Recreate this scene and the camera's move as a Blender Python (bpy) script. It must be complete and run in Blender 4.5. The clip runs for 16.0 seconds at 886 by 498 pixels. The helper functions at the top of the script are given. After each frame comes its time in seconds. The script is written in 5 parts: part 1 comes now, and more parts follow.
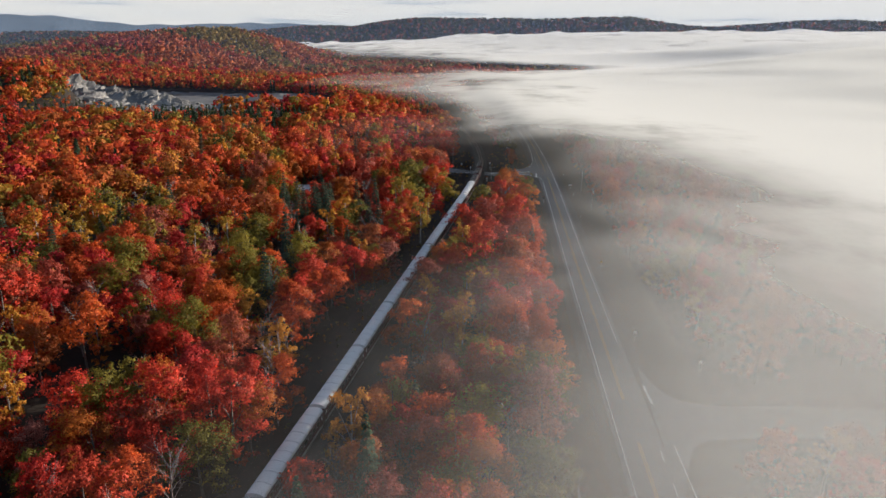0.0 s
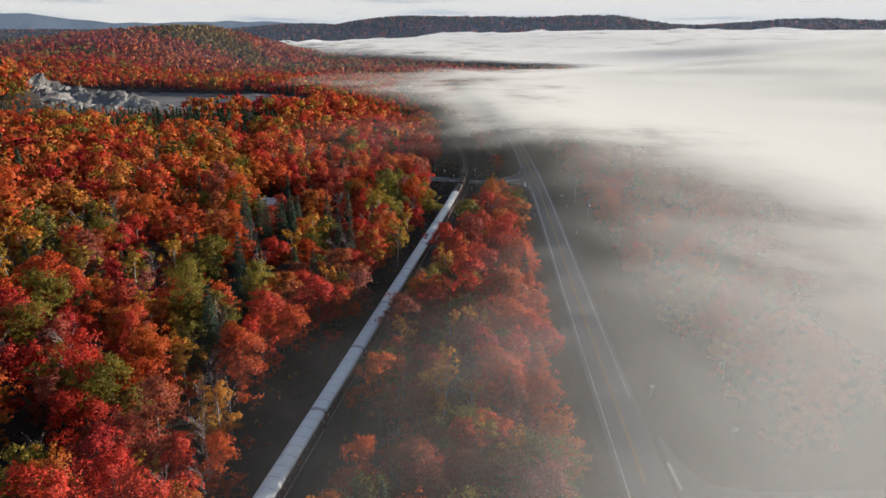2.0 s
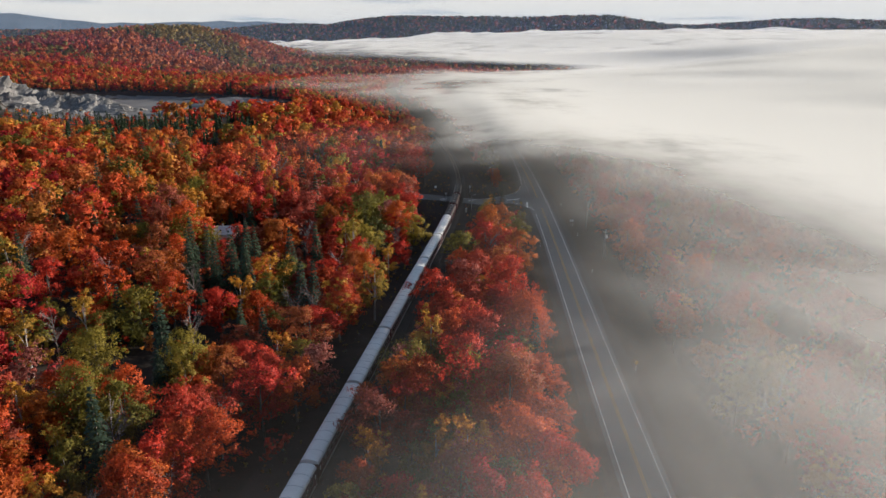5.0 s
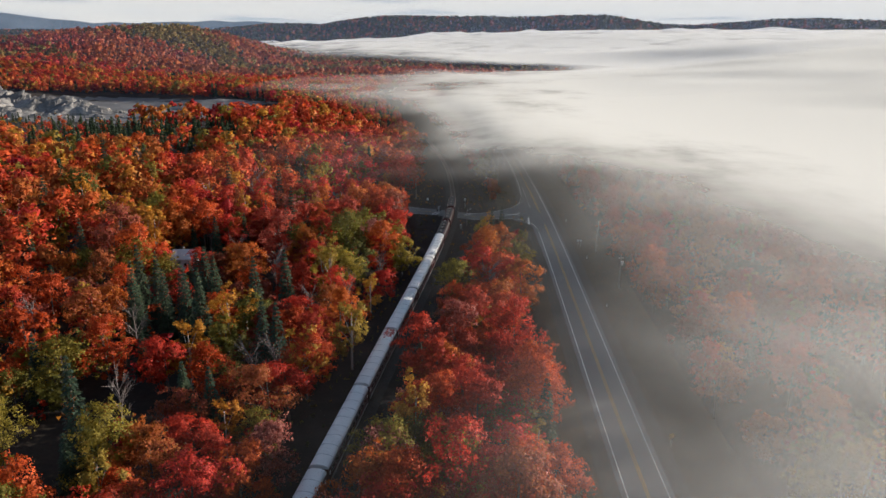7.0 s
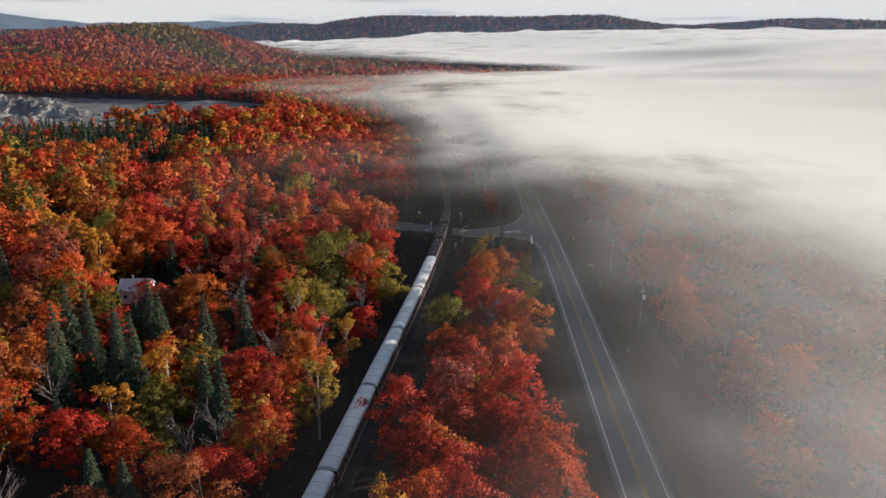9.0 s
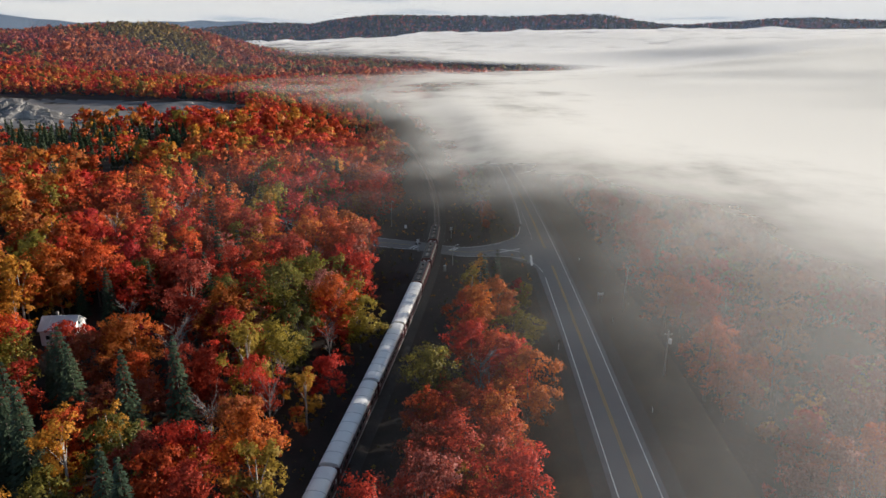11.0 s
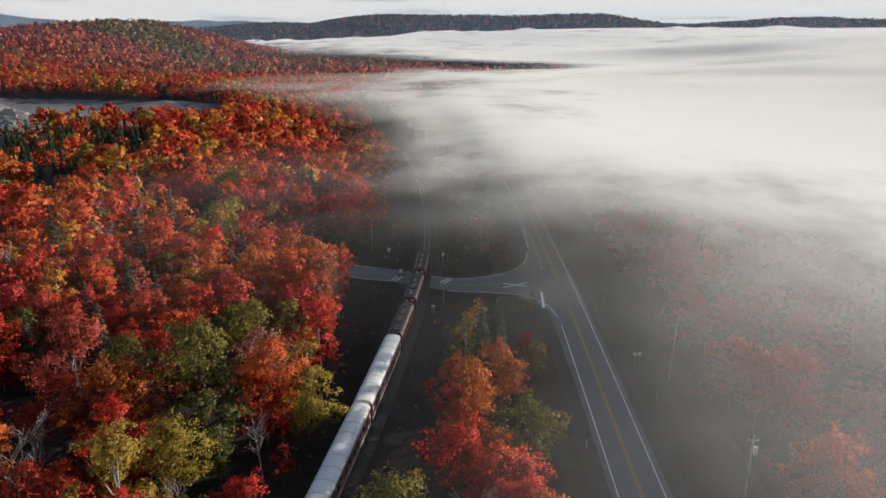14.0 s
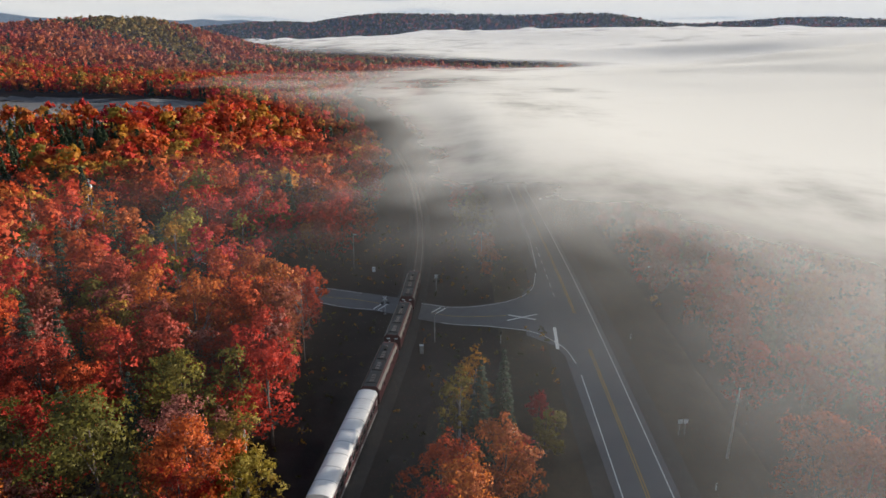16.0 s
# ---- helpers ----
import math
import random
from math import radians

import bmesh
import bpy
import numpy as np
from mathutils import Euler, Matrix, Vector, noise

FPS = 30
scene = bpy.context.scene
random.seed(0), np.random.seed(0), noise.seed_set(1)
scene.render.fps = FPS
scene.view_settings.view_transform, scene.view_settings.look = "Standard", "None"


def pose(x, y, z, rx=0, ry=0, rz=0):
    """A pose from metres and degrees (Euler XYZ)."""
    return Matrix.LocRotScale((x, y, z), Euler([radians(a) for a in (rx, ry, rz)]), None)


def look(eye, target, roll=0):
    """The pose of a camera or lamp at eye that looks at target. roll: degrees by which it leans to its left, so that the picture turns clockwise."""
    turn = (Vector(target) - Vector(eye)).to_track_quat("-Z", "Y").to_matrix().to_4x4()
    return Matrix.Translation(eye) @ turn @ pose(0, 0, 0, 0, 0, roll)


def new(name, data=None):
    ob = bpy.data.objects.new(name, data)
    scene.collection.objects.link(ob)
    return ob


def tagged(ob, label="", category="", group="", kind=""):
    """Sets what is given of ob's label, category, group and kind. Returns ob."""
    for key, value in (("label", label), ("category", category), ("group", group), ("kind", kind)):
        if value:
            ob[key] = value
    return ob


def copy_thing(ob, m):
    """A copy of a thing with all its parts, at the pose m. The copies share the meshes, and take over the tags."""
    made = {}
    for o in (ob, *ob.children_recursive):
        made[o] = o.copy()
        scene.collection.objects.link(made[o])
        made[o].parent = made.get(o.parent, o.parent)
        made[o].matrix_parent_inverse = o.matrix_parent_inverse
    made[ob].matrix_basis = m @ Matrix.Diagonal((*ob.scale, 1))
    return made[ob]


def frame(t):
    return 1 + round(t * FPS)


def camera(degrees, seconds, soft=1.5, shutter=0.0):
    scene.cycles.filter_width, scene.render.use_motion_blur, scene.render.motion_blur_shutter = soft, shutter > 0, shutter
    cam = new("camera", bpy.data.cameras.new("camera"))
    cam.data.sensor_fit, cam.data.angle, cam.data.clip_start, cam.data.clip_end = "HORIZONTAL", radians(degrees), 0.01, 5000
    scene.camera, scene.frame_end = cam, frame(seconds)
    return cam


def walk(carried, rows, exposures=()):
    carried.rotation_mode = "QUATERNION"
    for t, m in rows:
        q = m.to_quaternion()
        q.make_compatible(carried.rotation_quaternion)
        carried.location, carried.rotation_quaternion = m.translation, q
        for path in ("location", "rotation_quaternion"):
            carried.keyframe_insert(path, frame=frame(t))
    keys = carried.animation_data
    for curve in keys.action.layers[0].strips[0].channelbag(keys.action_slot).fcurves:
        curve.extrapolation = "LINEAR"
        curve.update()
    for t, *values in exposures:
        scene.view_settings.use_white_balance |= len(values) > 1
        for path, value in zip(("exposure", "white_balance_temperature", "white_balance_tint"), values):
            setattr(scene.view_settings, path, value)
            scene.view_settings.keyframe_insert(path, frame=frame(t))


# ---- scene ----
cam = camera(66.0, 16.0)
PATH = [
    (0, (-23.882, -356.044, 67.098), (-24.104, -354.147, 66.506), -0.0),
    (0.5, (-24.393, -349.095, 66.938), (-24.604, -347.197, 66.344), -0.0),
    (1, (-24.897, -342.132, 66.797), (-25.092, -340.233, 66.2), -0.0),
    (1.5, (-25.374, -335.137, 66.693), (-25.555, -333.237, 66.096), -0.0),
    (2, (-25.811, -328.092, 66.641), (-25.988, -326.191, 66.045), -0.0),
    (2.5, (-26.206, -320.995, 66.632), (-26.383, -319.094, 66.037), -0.0),
    (3, (-26.57, -313.853, 66.636), (-26.745, -311.952, 66.04), -0.1),
    (3.5, (-26.919, -306.689, 66.604), (-27.092, -304.787, 66.009), -0.0),
    (4, (-27.261, -299.517, 66.499), (-27.429, -297.615, 65.904), -0.0),
    (6.5, (-28.875, -263.671, 65.476), (-29.029, -261.768, 64.88), -0.0),
    (7, (-29.158, -256.493, 65.252), (-29.307, -254.589, 64.657), 0.0),
    (7.5, (-29.394, -249.33, 64.999), (-29.541, -247.426, 64.405), 0.0),
    (8, (-29.566, -242.196, 64.699), (-29.71, -240.291, 64.105), 0.0),
    (8.5, (-29.678, -235.091, 64.346), (-29.821, -233.187, 63.752), 0.0),
    (9, (-29.725, -228.012, 63.943), (-29.867, -226.107, 63.349), 0.0),
    (9.2, (-29.722, -225.186, 63.765), (-29.862, -223.282, 63.169), 0.0),
    (11.5, (-29.441, -192.748, 61.336), (-29.569, -190.842, 60.743), 0.0),
    (12, (-29.368, -185.706, 60.761), (-29.497, -183.8, 60.168), 0.0),
    (12.5, (-29.298, -178.673, 60.1), (-29.426, -176.768, 59.507), 0.0),
    (13, (-29.237, -171.634, 59.319), (-29.368, -169.728, 58.729), 0.0),
    (13.5, (-29.171, -164.587, 58.39), (-29.304, -162.68, 57.8), 0.0),
    (14, (-29.118, -157.502, 57.341), (-29.252, -155.596, 56.749), -0.0),
    (14.5, (-29.079, -150.346, 56.249), (-29.214, -148.442, 55.652), -0.0),
    (15, (-29.062, -143.095, 55.207), (-29.197, -141.191, 54.608), -0.0),
    (15.5, (-29.077, -135.758, 54.271), (-29.215, -133.854, 53.674), -0.0),
    (16, (-29.116, -128.371, 53.431), (-29.256, -126.465, 52.84), 0.1),
]
walk(cam, [(t, look(e, g, r)) for t, e, g, r in PATH])


# ---- world, sun, exposure ----
SUN_AZ, SUN_EL = 62.0, 15.0      # degrees right of +y, degrees up
world = bpy.data.worlds.new("world")
scene.world = world
world.use_nodes = True
wn = world.node_tree.nodes
sky = wn.new("ShaderNodeTexSky")
sky.sky_type, sky.sun_disc = "NISHITA", False
sky.sun_elevation, sky.sun_rotation = radians(SUN_EL), radians(SUN_AZ)
sky.air_density, sky.dust_density, sky.ozone_density = 1.0, 1.2, 1.0
wn["Background"].inputs["Strength"].default_value = 0.10
soft_sky = wn.new("ShaderNodeHueSaturation")
soft_sky.inputs["Saturation"].default_value = 1.0
world.node_tree.links.new(sky.outputs[0], soft_sky.inputs["Color"])
world.node_tree.links.new(soft_sky.outputs[0], wn["Background"].inputs["Color"])
sun = new("sun", bpy.data.lights.new("sun", "SUN"))
sun.data.energy, sun.data.angle, sun.data.color = 5.0, radians(0.6), (1.0, 0.91, 0.80)
sun.matrix_world = look((300, 150, 200), (300 - 100 * math.sin(radians(SUN_AZ)), 150 - 100 * math.cos(radians(SUN_AZ)),
                                          200 - 100 * math.tan(radians(SUN_EL))))
scene.view_settings.exposure = 0.7
scene.cycles.transparent_max_bounces = 32


# ---- materials ----
def material(name, rough=0.8, metal=0.0):
    m = bpy.data.materials.new(name)
    m.use_nodes = True
    b = m.node_tree.nodes["Principled BSDF"]
    b.inputs["Roughness"].default_value, b.inputs["Metallic"].default_value = rough, metal
    b.inputs["Specular IOR Level"].default_value = 0.3
    return m, m.node_tree.nodes, m.node_tree.links, b


def ramp(nodes, stops):
    r = nodes.new("ShaderNodeValToRGB")
    e = r.color_ramp.elements
    while len(e) < len(stops):
        e.new(0.5)
    for k, (p, c) in zip(e, stops):
        k.position, k.color = p, (*c, 1)
    return r


def position_noise(nodes, links, scale, detail=4.0, rough=0.55, stretch=(1, 1, 1)):
    g, mp, n = nodes.new("ShaderNodeNewGeometry"), nodes.new("ShaderNodeMapping"), nodes.new("ShaderNodeTexNoise")
    mp.inputs["Scale"].default_value = stretch
    n.inputs["Scale"].default_value, n.inputs["Detail"].default_value, n.inputs["Roughness"].default_value = scale, detail, rough
    links.new(g.outputs["Position"], mp.inputs[0])
    links.new(mp.outputs[0], n.inputs["Vector"])
    return n


def mottled(name, stops, scale, rough=0.85, metal=0.0, bump=0.0, stretch=(1, 1, 1), fine=0.0):
    """A surface whose colour wanders between stops at one scale and is grained at a finer one."""
    m, n, l, b = material(name, rough, metal)
    big = position_noise(n, l, scale, 5, 0.6, stretch)
    small = position_noise(n, l, scale * 14, 3, 0.6, stretch)
    mix = n.new("ShaderNodeMath")
    mix.operation = "MULTIPLY_ADD"
    mix.inputs[1].default_value = 0.35
    l.new(small.outputs[0], mix.inputs[0])
    half = n.new("ShaderNodeMath")
    half.operation = "MULTIPLY"
    half.inputs[1].default_value = 0.65
    l.new(big.outputs[0], half.inputs[0])
    l.new(half.outputs[0], mix.inputs[2])
    r = ramp(n, stops)
    l.new(mix.outputs[0], r.inputs[0])
    l.new(r.outputs[0], b.inputs["Base Color"])
    if bump:
        bp = n.new("ShaderNodeBump")
        bp.inputs["Strength"].default_value, bp.inputs["Distance"].default_value = 0.6, bump
        l.new(small.outputs[0], bp.inputs["Height"])
        l.new(bp.outputs[0], b.inputs["Normal"])
    return m


def leaf_material(name, stops, source, glow=0.5, spread=(0.66, 1.32), drift=0.16):
    """Foliage: one colour for a tree (Object Info or the stored tint), wandering from spray to spray, with light through the leaves."""
    m, n, l, b = material(name, 0.65)
    b.inputs["Specular IOR Level"].default_value = 0.3
    if source == "object":
        t = n.new("ShaderNodeObjectInfo").outputs["Random"]
    else:
        a = n.new("ShaderNodeAttribute")
        a.attribute_name = "tint"
        t = a.outputs["Fac"]
    g = n.new("ShaderNodeNewGeometry")
    ad = n.new("ShaderNodeMath")
    ad.operation = "MULTIPLY_ADD"
    ad.inputs[1].default_value = drift
    l.new(g.outputs["Random Per Island"], ad.inputs[0])
    l.new(t, ad.inputs[2])
    sh = n.new("ShaderNodeMath")
    sh.operation = "SUBTRACT"
    sh.inputs[1].default_value = drift / 2
    l.new(ad.outputs[0], sh.inputs[0])
    r = ramp(n, stops)
    l.new(sh.outputs[0], r.inputs[0])
    hs = n.new("ShaderNodeHueSaturation")
    mr = n.new("ShaderNodeMapRange")
    mr.inputs["To Min"].default_value, mr.inputs["To Max"].default_value = spread
    l.new(g.outputs["Random Per Island"], mr.inputs["Value"])
    l.new(mr.outputs[0], hs.inputs["Value"])
    l.new(r.outputs[0], hs.inputs["Color"])
    l.new(hs.outputs[0], b.inputs["Base Color"])
    tr, mx = n.new("ShaderNodeBsdfTranslucent"), n.new("ShaderNodeMixShader")
    mx.inputs[0].default_value = glow
    l.new(hs.outputs[0], tr.inputs[0])
    l.new(b.outputs[0], mx.inputs[1])
    l.new(tr.outputs[0], mx.inputs[2])
    l.new(mx.outputs[0], n["Material Output"].inputs[0])
    return m


RED, CRIMSON, ORANGE, GOLD = (0.50, 0.040, 0.022), (0.40, 0.024, 0.032), (0.56, 0.092, 0.020), (0.52, 0.23, 0.028)
GREEN, RUST, PINK = (0.10, 0.10, 0.022), (0.28, 0.066, 0.052), (0.36, 0.14, 0.11)
LEAF_RED = leaf_material("leaves_red", [(0.0, CRIMSON), (0.25, RED), (0.5, (0.50, 0.046, 0.022)), (0.78, (0.42, 0.058, 0.028)), (0.93, RUST), (1.0, PINK)], "object")
LEAF_ORANGE = leaf_material("leaves_orange", [(0.0, (0.40, 0.055, 0.012)), (0.4, ORANGE), (0.75, (0.44, 0.13, 0.018)), (1.0, RUST)], "object")
LEAF_YELLOW = leaf_material("leaves_yellow", [(0.0, (0.48, 0.19, 0.022)), (0.5, GOLD), (1.0, (0.26, 0.20, 0.035))], "object")
LEAF_GREEN = leaf_material("leaves_green", [(0.0, (0.28, 0.21, 0.030)), (0.5, (0.19, 0.155, 0.024)), (1.0, GREEN)], "object")
LEAF_SPRUCE = leaf_material("needles", [(0.0, (0.022, 0.040, 0.022)), (1.0, (0.05, 0.07, 0.035))], "object", 0.1)
WOODS = leaf_material("leaves_woods", [(0.0, CRIMSON), (0.12, RED), (0.28, (0.50, 0.066, 0.020)), (0.44, ORANGE), (0.57, (0.46, 0.14, 0.035)), (0.66, GOLD),
                                       (0.78, (0.26, 0.19, 0.032)), (0.90, GREEN), (1.0, (0.03, 0.05, 0.024))], "tint", 0.45, (0.72, 1.25), 0.07)
FAR_WOODS = leaf_material("leaves_far_woods", [(0.0, (0.28, 0.035, 0.040)), (0.16, (0.34, 0.050, 0.038)), (0.32, (0.36, 0.070, 0.034)), (0.48, (0.42, 0.110, 0.032)), (0.60, (0.30, 0.100, 0.050)),
                                               (0.70, (0.34, 0.19, 0.045)), (0.80, (0.19, 0.14, 0.040)), (0.90, (0.09, 0.085, 0.030)), (1.0, (0.03, 0.05, 0.026))], "tint", 0.45, (0.85, 1.15), 0.04)
BARK = mottled("bark", [(0.3, (0.05, 0.04, 0.033)), (0.7, (0.17, 0.145, 0.125))], 3.0, 0.9, bump=0.02)
PALE_BARK = mottled("pale_bark", [(0.3, (0.22, 0.19, 0.17)), (0.7, (0.46, 0.42, 0.39))], 3.0, 0.85)
TWIGS = mottled("grey_twigs", [(0.3, (0.12, 0.095, 0.09)), (0.7, (0.25, 0.21, 0.20))], 3.0, 0.9)
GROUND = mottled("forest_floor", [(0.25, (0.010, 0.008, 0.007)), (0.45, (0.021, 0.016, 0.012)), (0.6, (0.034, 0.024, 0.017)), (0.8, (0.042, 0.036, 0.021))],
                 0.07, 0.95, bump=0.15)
# dry scrub by the railway, its colour darkened to include its own shade
VERGE = mottled("dry_grass_shaded", [(0.25, (0.011, 0.009, 0.008)), (0.45, (0.021, 0.016, 0.014)), (0.6, (0.036, 0.025, 0.021)), (0.8, (0.056, 0.042, 0.032))], 0.22, 0.95, bump=0.06)
ROAD_VERGE = mottled("autumn_grass", [(0.25, (0.030, 0.024, 0.015)), (0.45, (0.052, 0.040, 0.024)), (0.6, (0.072, 0.054, 0.032)), (0.8, (0.095, 0.076, 0.045))], 0.18, 0.95, bump=0.06)
ASPHALT = mottled("asphalt", [(0.25, (0.095, 0.095, 0.100)), (0.5, (0.125, 0.125, 0.130)), (0.8, (0.155, 0.153, 0.153))], 0.35, 0.85, bump=0.01)
SHOULDER = mottled("gravel_shoulder", [(0.2, (0.038, 0.034, 0.029)), (0.8, (0.085, 0.076, 0.066))], 0.8, 0.95, bump=0.03)
BALLAST = mottled("ballast", [(0.2, (0.020, 0.018, 0.017)), (0.8, (0.060, 0.055, 0.053))], 1.2, 0.95, bump=0.06)
ROAD_WHITE = mottled("road_paint_white", [(0.2, (0.55, 0.55, 0.53)), (0.8, (0.78, 0.78, 0.76))], 1.5, 0.7)
ROAD_YELLOW = mottled("road_paint_yellow", [(0.2, (0.42, 0.24, 0.03)), (0.8, (0.60, 0.36, 0.06))], 1.5, 0.7)
ROOF_WHITE = mottled("coach_roof", [(0.2, (0.62, 0.60, 0.57)), (0.5, (0.76, 0.745, 0.715)), (0.8, (0.83, 0.815, 0.79))], 0.5, 0.42, stretch=(1, 1, 1))
MAROON = mottled("maroon_paint", [(0.2, (0.060, 0.011, 0.013)), (0.8, (0.10, 0.017, 0.020))], 0.6, 0.5)
CREAM = mottled("cream_paint", [(0.2, (0.26, 0.235, 0.20)), (0.8, (0.36, 0.33, 0.28))], 0.8, 0.65)
SILVER = mottled("grey_skirt", [(0.2, (0.26, 0.26, 0.26)), (0.8, (0.40, 0.40, 0.40))], 0.8, 0.5)
BLACK = mottled("dark_steel", [(0.2, (0.016, 0.016, 0.018)), (0.8, (0.045, 0.044, 0.045))], 1.5, 0.6)
RAIL = mottled("rail_steel", [(0.2, (0.12, 0.09, 0.075)), (0.8, (0.24, 0.20, 0.18))], 2.0, 0.45, 0.7)
TIMBER = mottled("timber", [(0.2, (0.10, 0.075, 0.055)), (0.8, (0.22, 0.18, 0.145))], 1.5, 0.9, bump=0.02)
GREY_WOOD = mottled("weathered_pole", [(0.2, (0.24, 0.22, 0.20)), (0.8, (0.44, 0.41, 0.38))], 1.5, 0.9)
ROCK = mottled("quarry_rock", [(0.3, (0.07, 0.068, 0.068)), (0.5, (0.14, 0.133, 0.128)), (0.62, (0.24, 0.228, 0.215)), (0.72, (0.40, 0.375, 0.345))], 0.07, 0.95, bump=0.5)
GRAVEL = mottled("quarry_gravel", [(0.25, (0.075, 0.070, 0.070)), (0.5, (0.12, 0.115, 0.115)), (0.75, (0.17, 0.16, 0.155))], 0.035, 0.95, bump=0.2)
WHITE_PAINT = mottled("white_paint", [(0.2, (0.66, 0.66, 0.65)), (0.8, (0.80, 0.80, 0.79))], 0.7, 0.6)
SIGN_BACK = mottled("sign_metal", [(0.2, (0.45, 0.45, 0.45)), (0.8, (0.62, 0.62, 0.62))], 2.0, 0.4, 0.6)
GLASS, _n, _l, _b = material("dark_glass", 0.08)
_b.inputs["Base Color"].default_value, _b.inputs["Specular IOR Level"].default_value = (0.015, 0.017, 0.02, 1), 0.6
MACHINE = mottled("machine_yellow", [(0.2, (0.50, 0.26, 0.03)), (0.8, (0.66, 0.36, 0.05))], 0.8, 0.5)
SHINGLE = mottled("metal_roof", [(0.2, (0.40, 0.40, 0.41)), (0.8, (0.58, 0.58, 0.60))], 0.4, 0.5)


def fog_material(name, scale, stretch, gaps, tone=(0.75, 0.75, 0.75)):
    """Mist: each sheet lets light through by the density stored on it, thinned and thickened in drifting wisps."""
    m, n, l, b = material(name, 1.0)
    n.remove(b)
    a = n.new("ShaderNodeAttribute")
    a.attribute_name = "mist"
    w1 = position_noise(n, l, scale, 6, 0.58, stretch)
    mr = n.new("ShaderNodeMapRange")
    mr.interpolation_type = "SMOOTHSTEP"
    mr.inputs["From Min"].default_value, mr.inputs["From Max"].default_value = 0.30, 0.68
    mr.inputs["To Min"].default_value, mr.inputs["To Max"].default_value = gaps, 1.85
    l.new(w1.outputs[0], mr.inputs["Value"])
    mul = n.new("ShaderNodeMath")
    mul.operation = "MULTIPLY"
    l.new(a.outputs["Fac"], mul.inputs[0])
    l.new(mr.outputs[0], mul.inputs[1])
    neg = n.new("ShaderNodeMath")
    neg.operation = "MULTIPLY"
    neg.inputs[1].default_value = -1.0
    l.new(mul.outputs[0], neg.inputs[0])
    ex = n.new("ShaderNodeMath")
    ex.operation = "EXPONENT"
    l.new(neg.outputs[0], ex.inputs[0])
    # droplets have no facing: they take the sun's light whichever way the sheet lies
    up = n.new("ShaderNodeCombineXYZ")
    v = Vector((math.sin(radians(SUN_AZ)), math.cos(radians(SUN_AZ)), 0.25)).normalized() * 0.6 + Vector((0, 0, 0.8))
    for i in range(3):
        up.inputs[i].default_value = v.normalized()[i]
    tp, df, tl = n.new("ShaderNodeBsdfTransparent"), n.new("ShaderNodeBsdfDiffuse"), n.new("ShaderNodeBsdfTranslucent")
    for s in (df, tl):
        s.inputs["Color"].default_value = (*tone, 1)
        l.new(up.outputs[0], s.inputs["Normal"])
    body, mx = n.new("ShaderNodeMixShader"), n.new("ShaderNodeMixShader")
    body.inputs[0].default_value = 0.48
    l.new(df.outputs[0], body.inputs[1])
    l.new(tl.outputs[0], body.inputs[2])
    l.new(ex.outputs[0], mx.inputs[0])
    l.new(body.outputs[0], mx.inputs[1])
    l.new(tp.outputs[0], mx.inputs[2])
    l.new(mx.outputs[0], n["Material Output"].inputs[0])
    return m


MIST = fog_material("mist", 0.015, (1.0, 0.8, 2.0), 0.26, (0.72, 0.73, 0.725))


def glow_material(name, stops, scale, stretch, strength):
    """The bright distance: a self-lit backdrop, its daylight and faint streaks put into the emission colour."""
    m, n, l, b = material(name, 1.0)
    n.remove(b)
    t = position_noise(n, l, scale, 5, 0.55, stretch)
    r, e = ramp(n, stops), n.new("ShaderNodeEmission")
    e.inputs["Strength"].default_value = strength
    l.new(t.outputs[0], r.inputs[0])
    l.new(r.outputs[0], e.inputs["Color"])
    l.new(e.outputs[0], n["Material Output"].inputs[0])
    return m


SKY_GLOW = glow_material("far_sky", [(0.40, (0.82, 0.815, 0.78)), (0.54, (0.77, 0.78, 0.765)), (0.64, (0.52, 0.585, 0.63))], 0.004, (0.22, 0.22, 3.2), 0.60)
# mountains give off light themselves; daylight and blue haze are in this colour
FAR_HAZE_GLOW = glow_material("far_mountain_glow", [(0.3, (0.115, 0.15, 0.19)), (0.7, (0.16, 0.20, 0.245))], 0.01, (1, 1, 1), 0.62)


# ---- shape helpers ----
def mesh_of(name, verts, faces, mat, smooth=False):
    me = bpy.data.meshes.new(name)
    me.from_pydata([tuple(v) for v in verts], [], [tuple(f) for f in faces])
    if mat:
        me.materials.append(mat)
    if smooth:
        me.polygons.foreach_set("use_smooth", np.ones(len(me.polygons), bool))
    me.update()
    return me


def fast_mesh(name, verts, faces, mat, smooth=False, **attributes):
    """A mesh from arrays: verts (n, 3), faces (m, k); attributes: one float a vertex."""
    me = bpy.data.meshes.new(name)
    verts, faces = np.asarray(verts, np.float32), np.asarray(faces, np.int32)
    k = faces.shape[1]
    me.vertices.add(len(verts))
    me.vertices.foreach_set("co", verts.ravel())
    me.loops.add(faces.size)
    me.loops.foreach_set("vertex_index", faces.ravel())
    me.polygons.add(len(faces))
    me.polygons.foreach_set("loop_start", np.arange(0, faces.size, k, dtype=np.int32))
    me.polygons.foreach_set("use_smooth", np.full(len(faces), smooth))
    me.materials.append(mat)
    normals = attributes.pop("normals", None)
    if normals is not None:
        at = me.attributes.new("custom_normal", "FLOAT_VECTOR", "POINT")
        at.data.foreach_set("vector", np.asarray(normals, np.float32).ravel())
    for key, values in attributes.items():
        at = me.attributes.new(key, "FLOAT", "POINT")
        at.data.foreach_set("value", np.asarray(values, np.float32))
    me.update(calc_edges=True)
    me.validate()
    return me


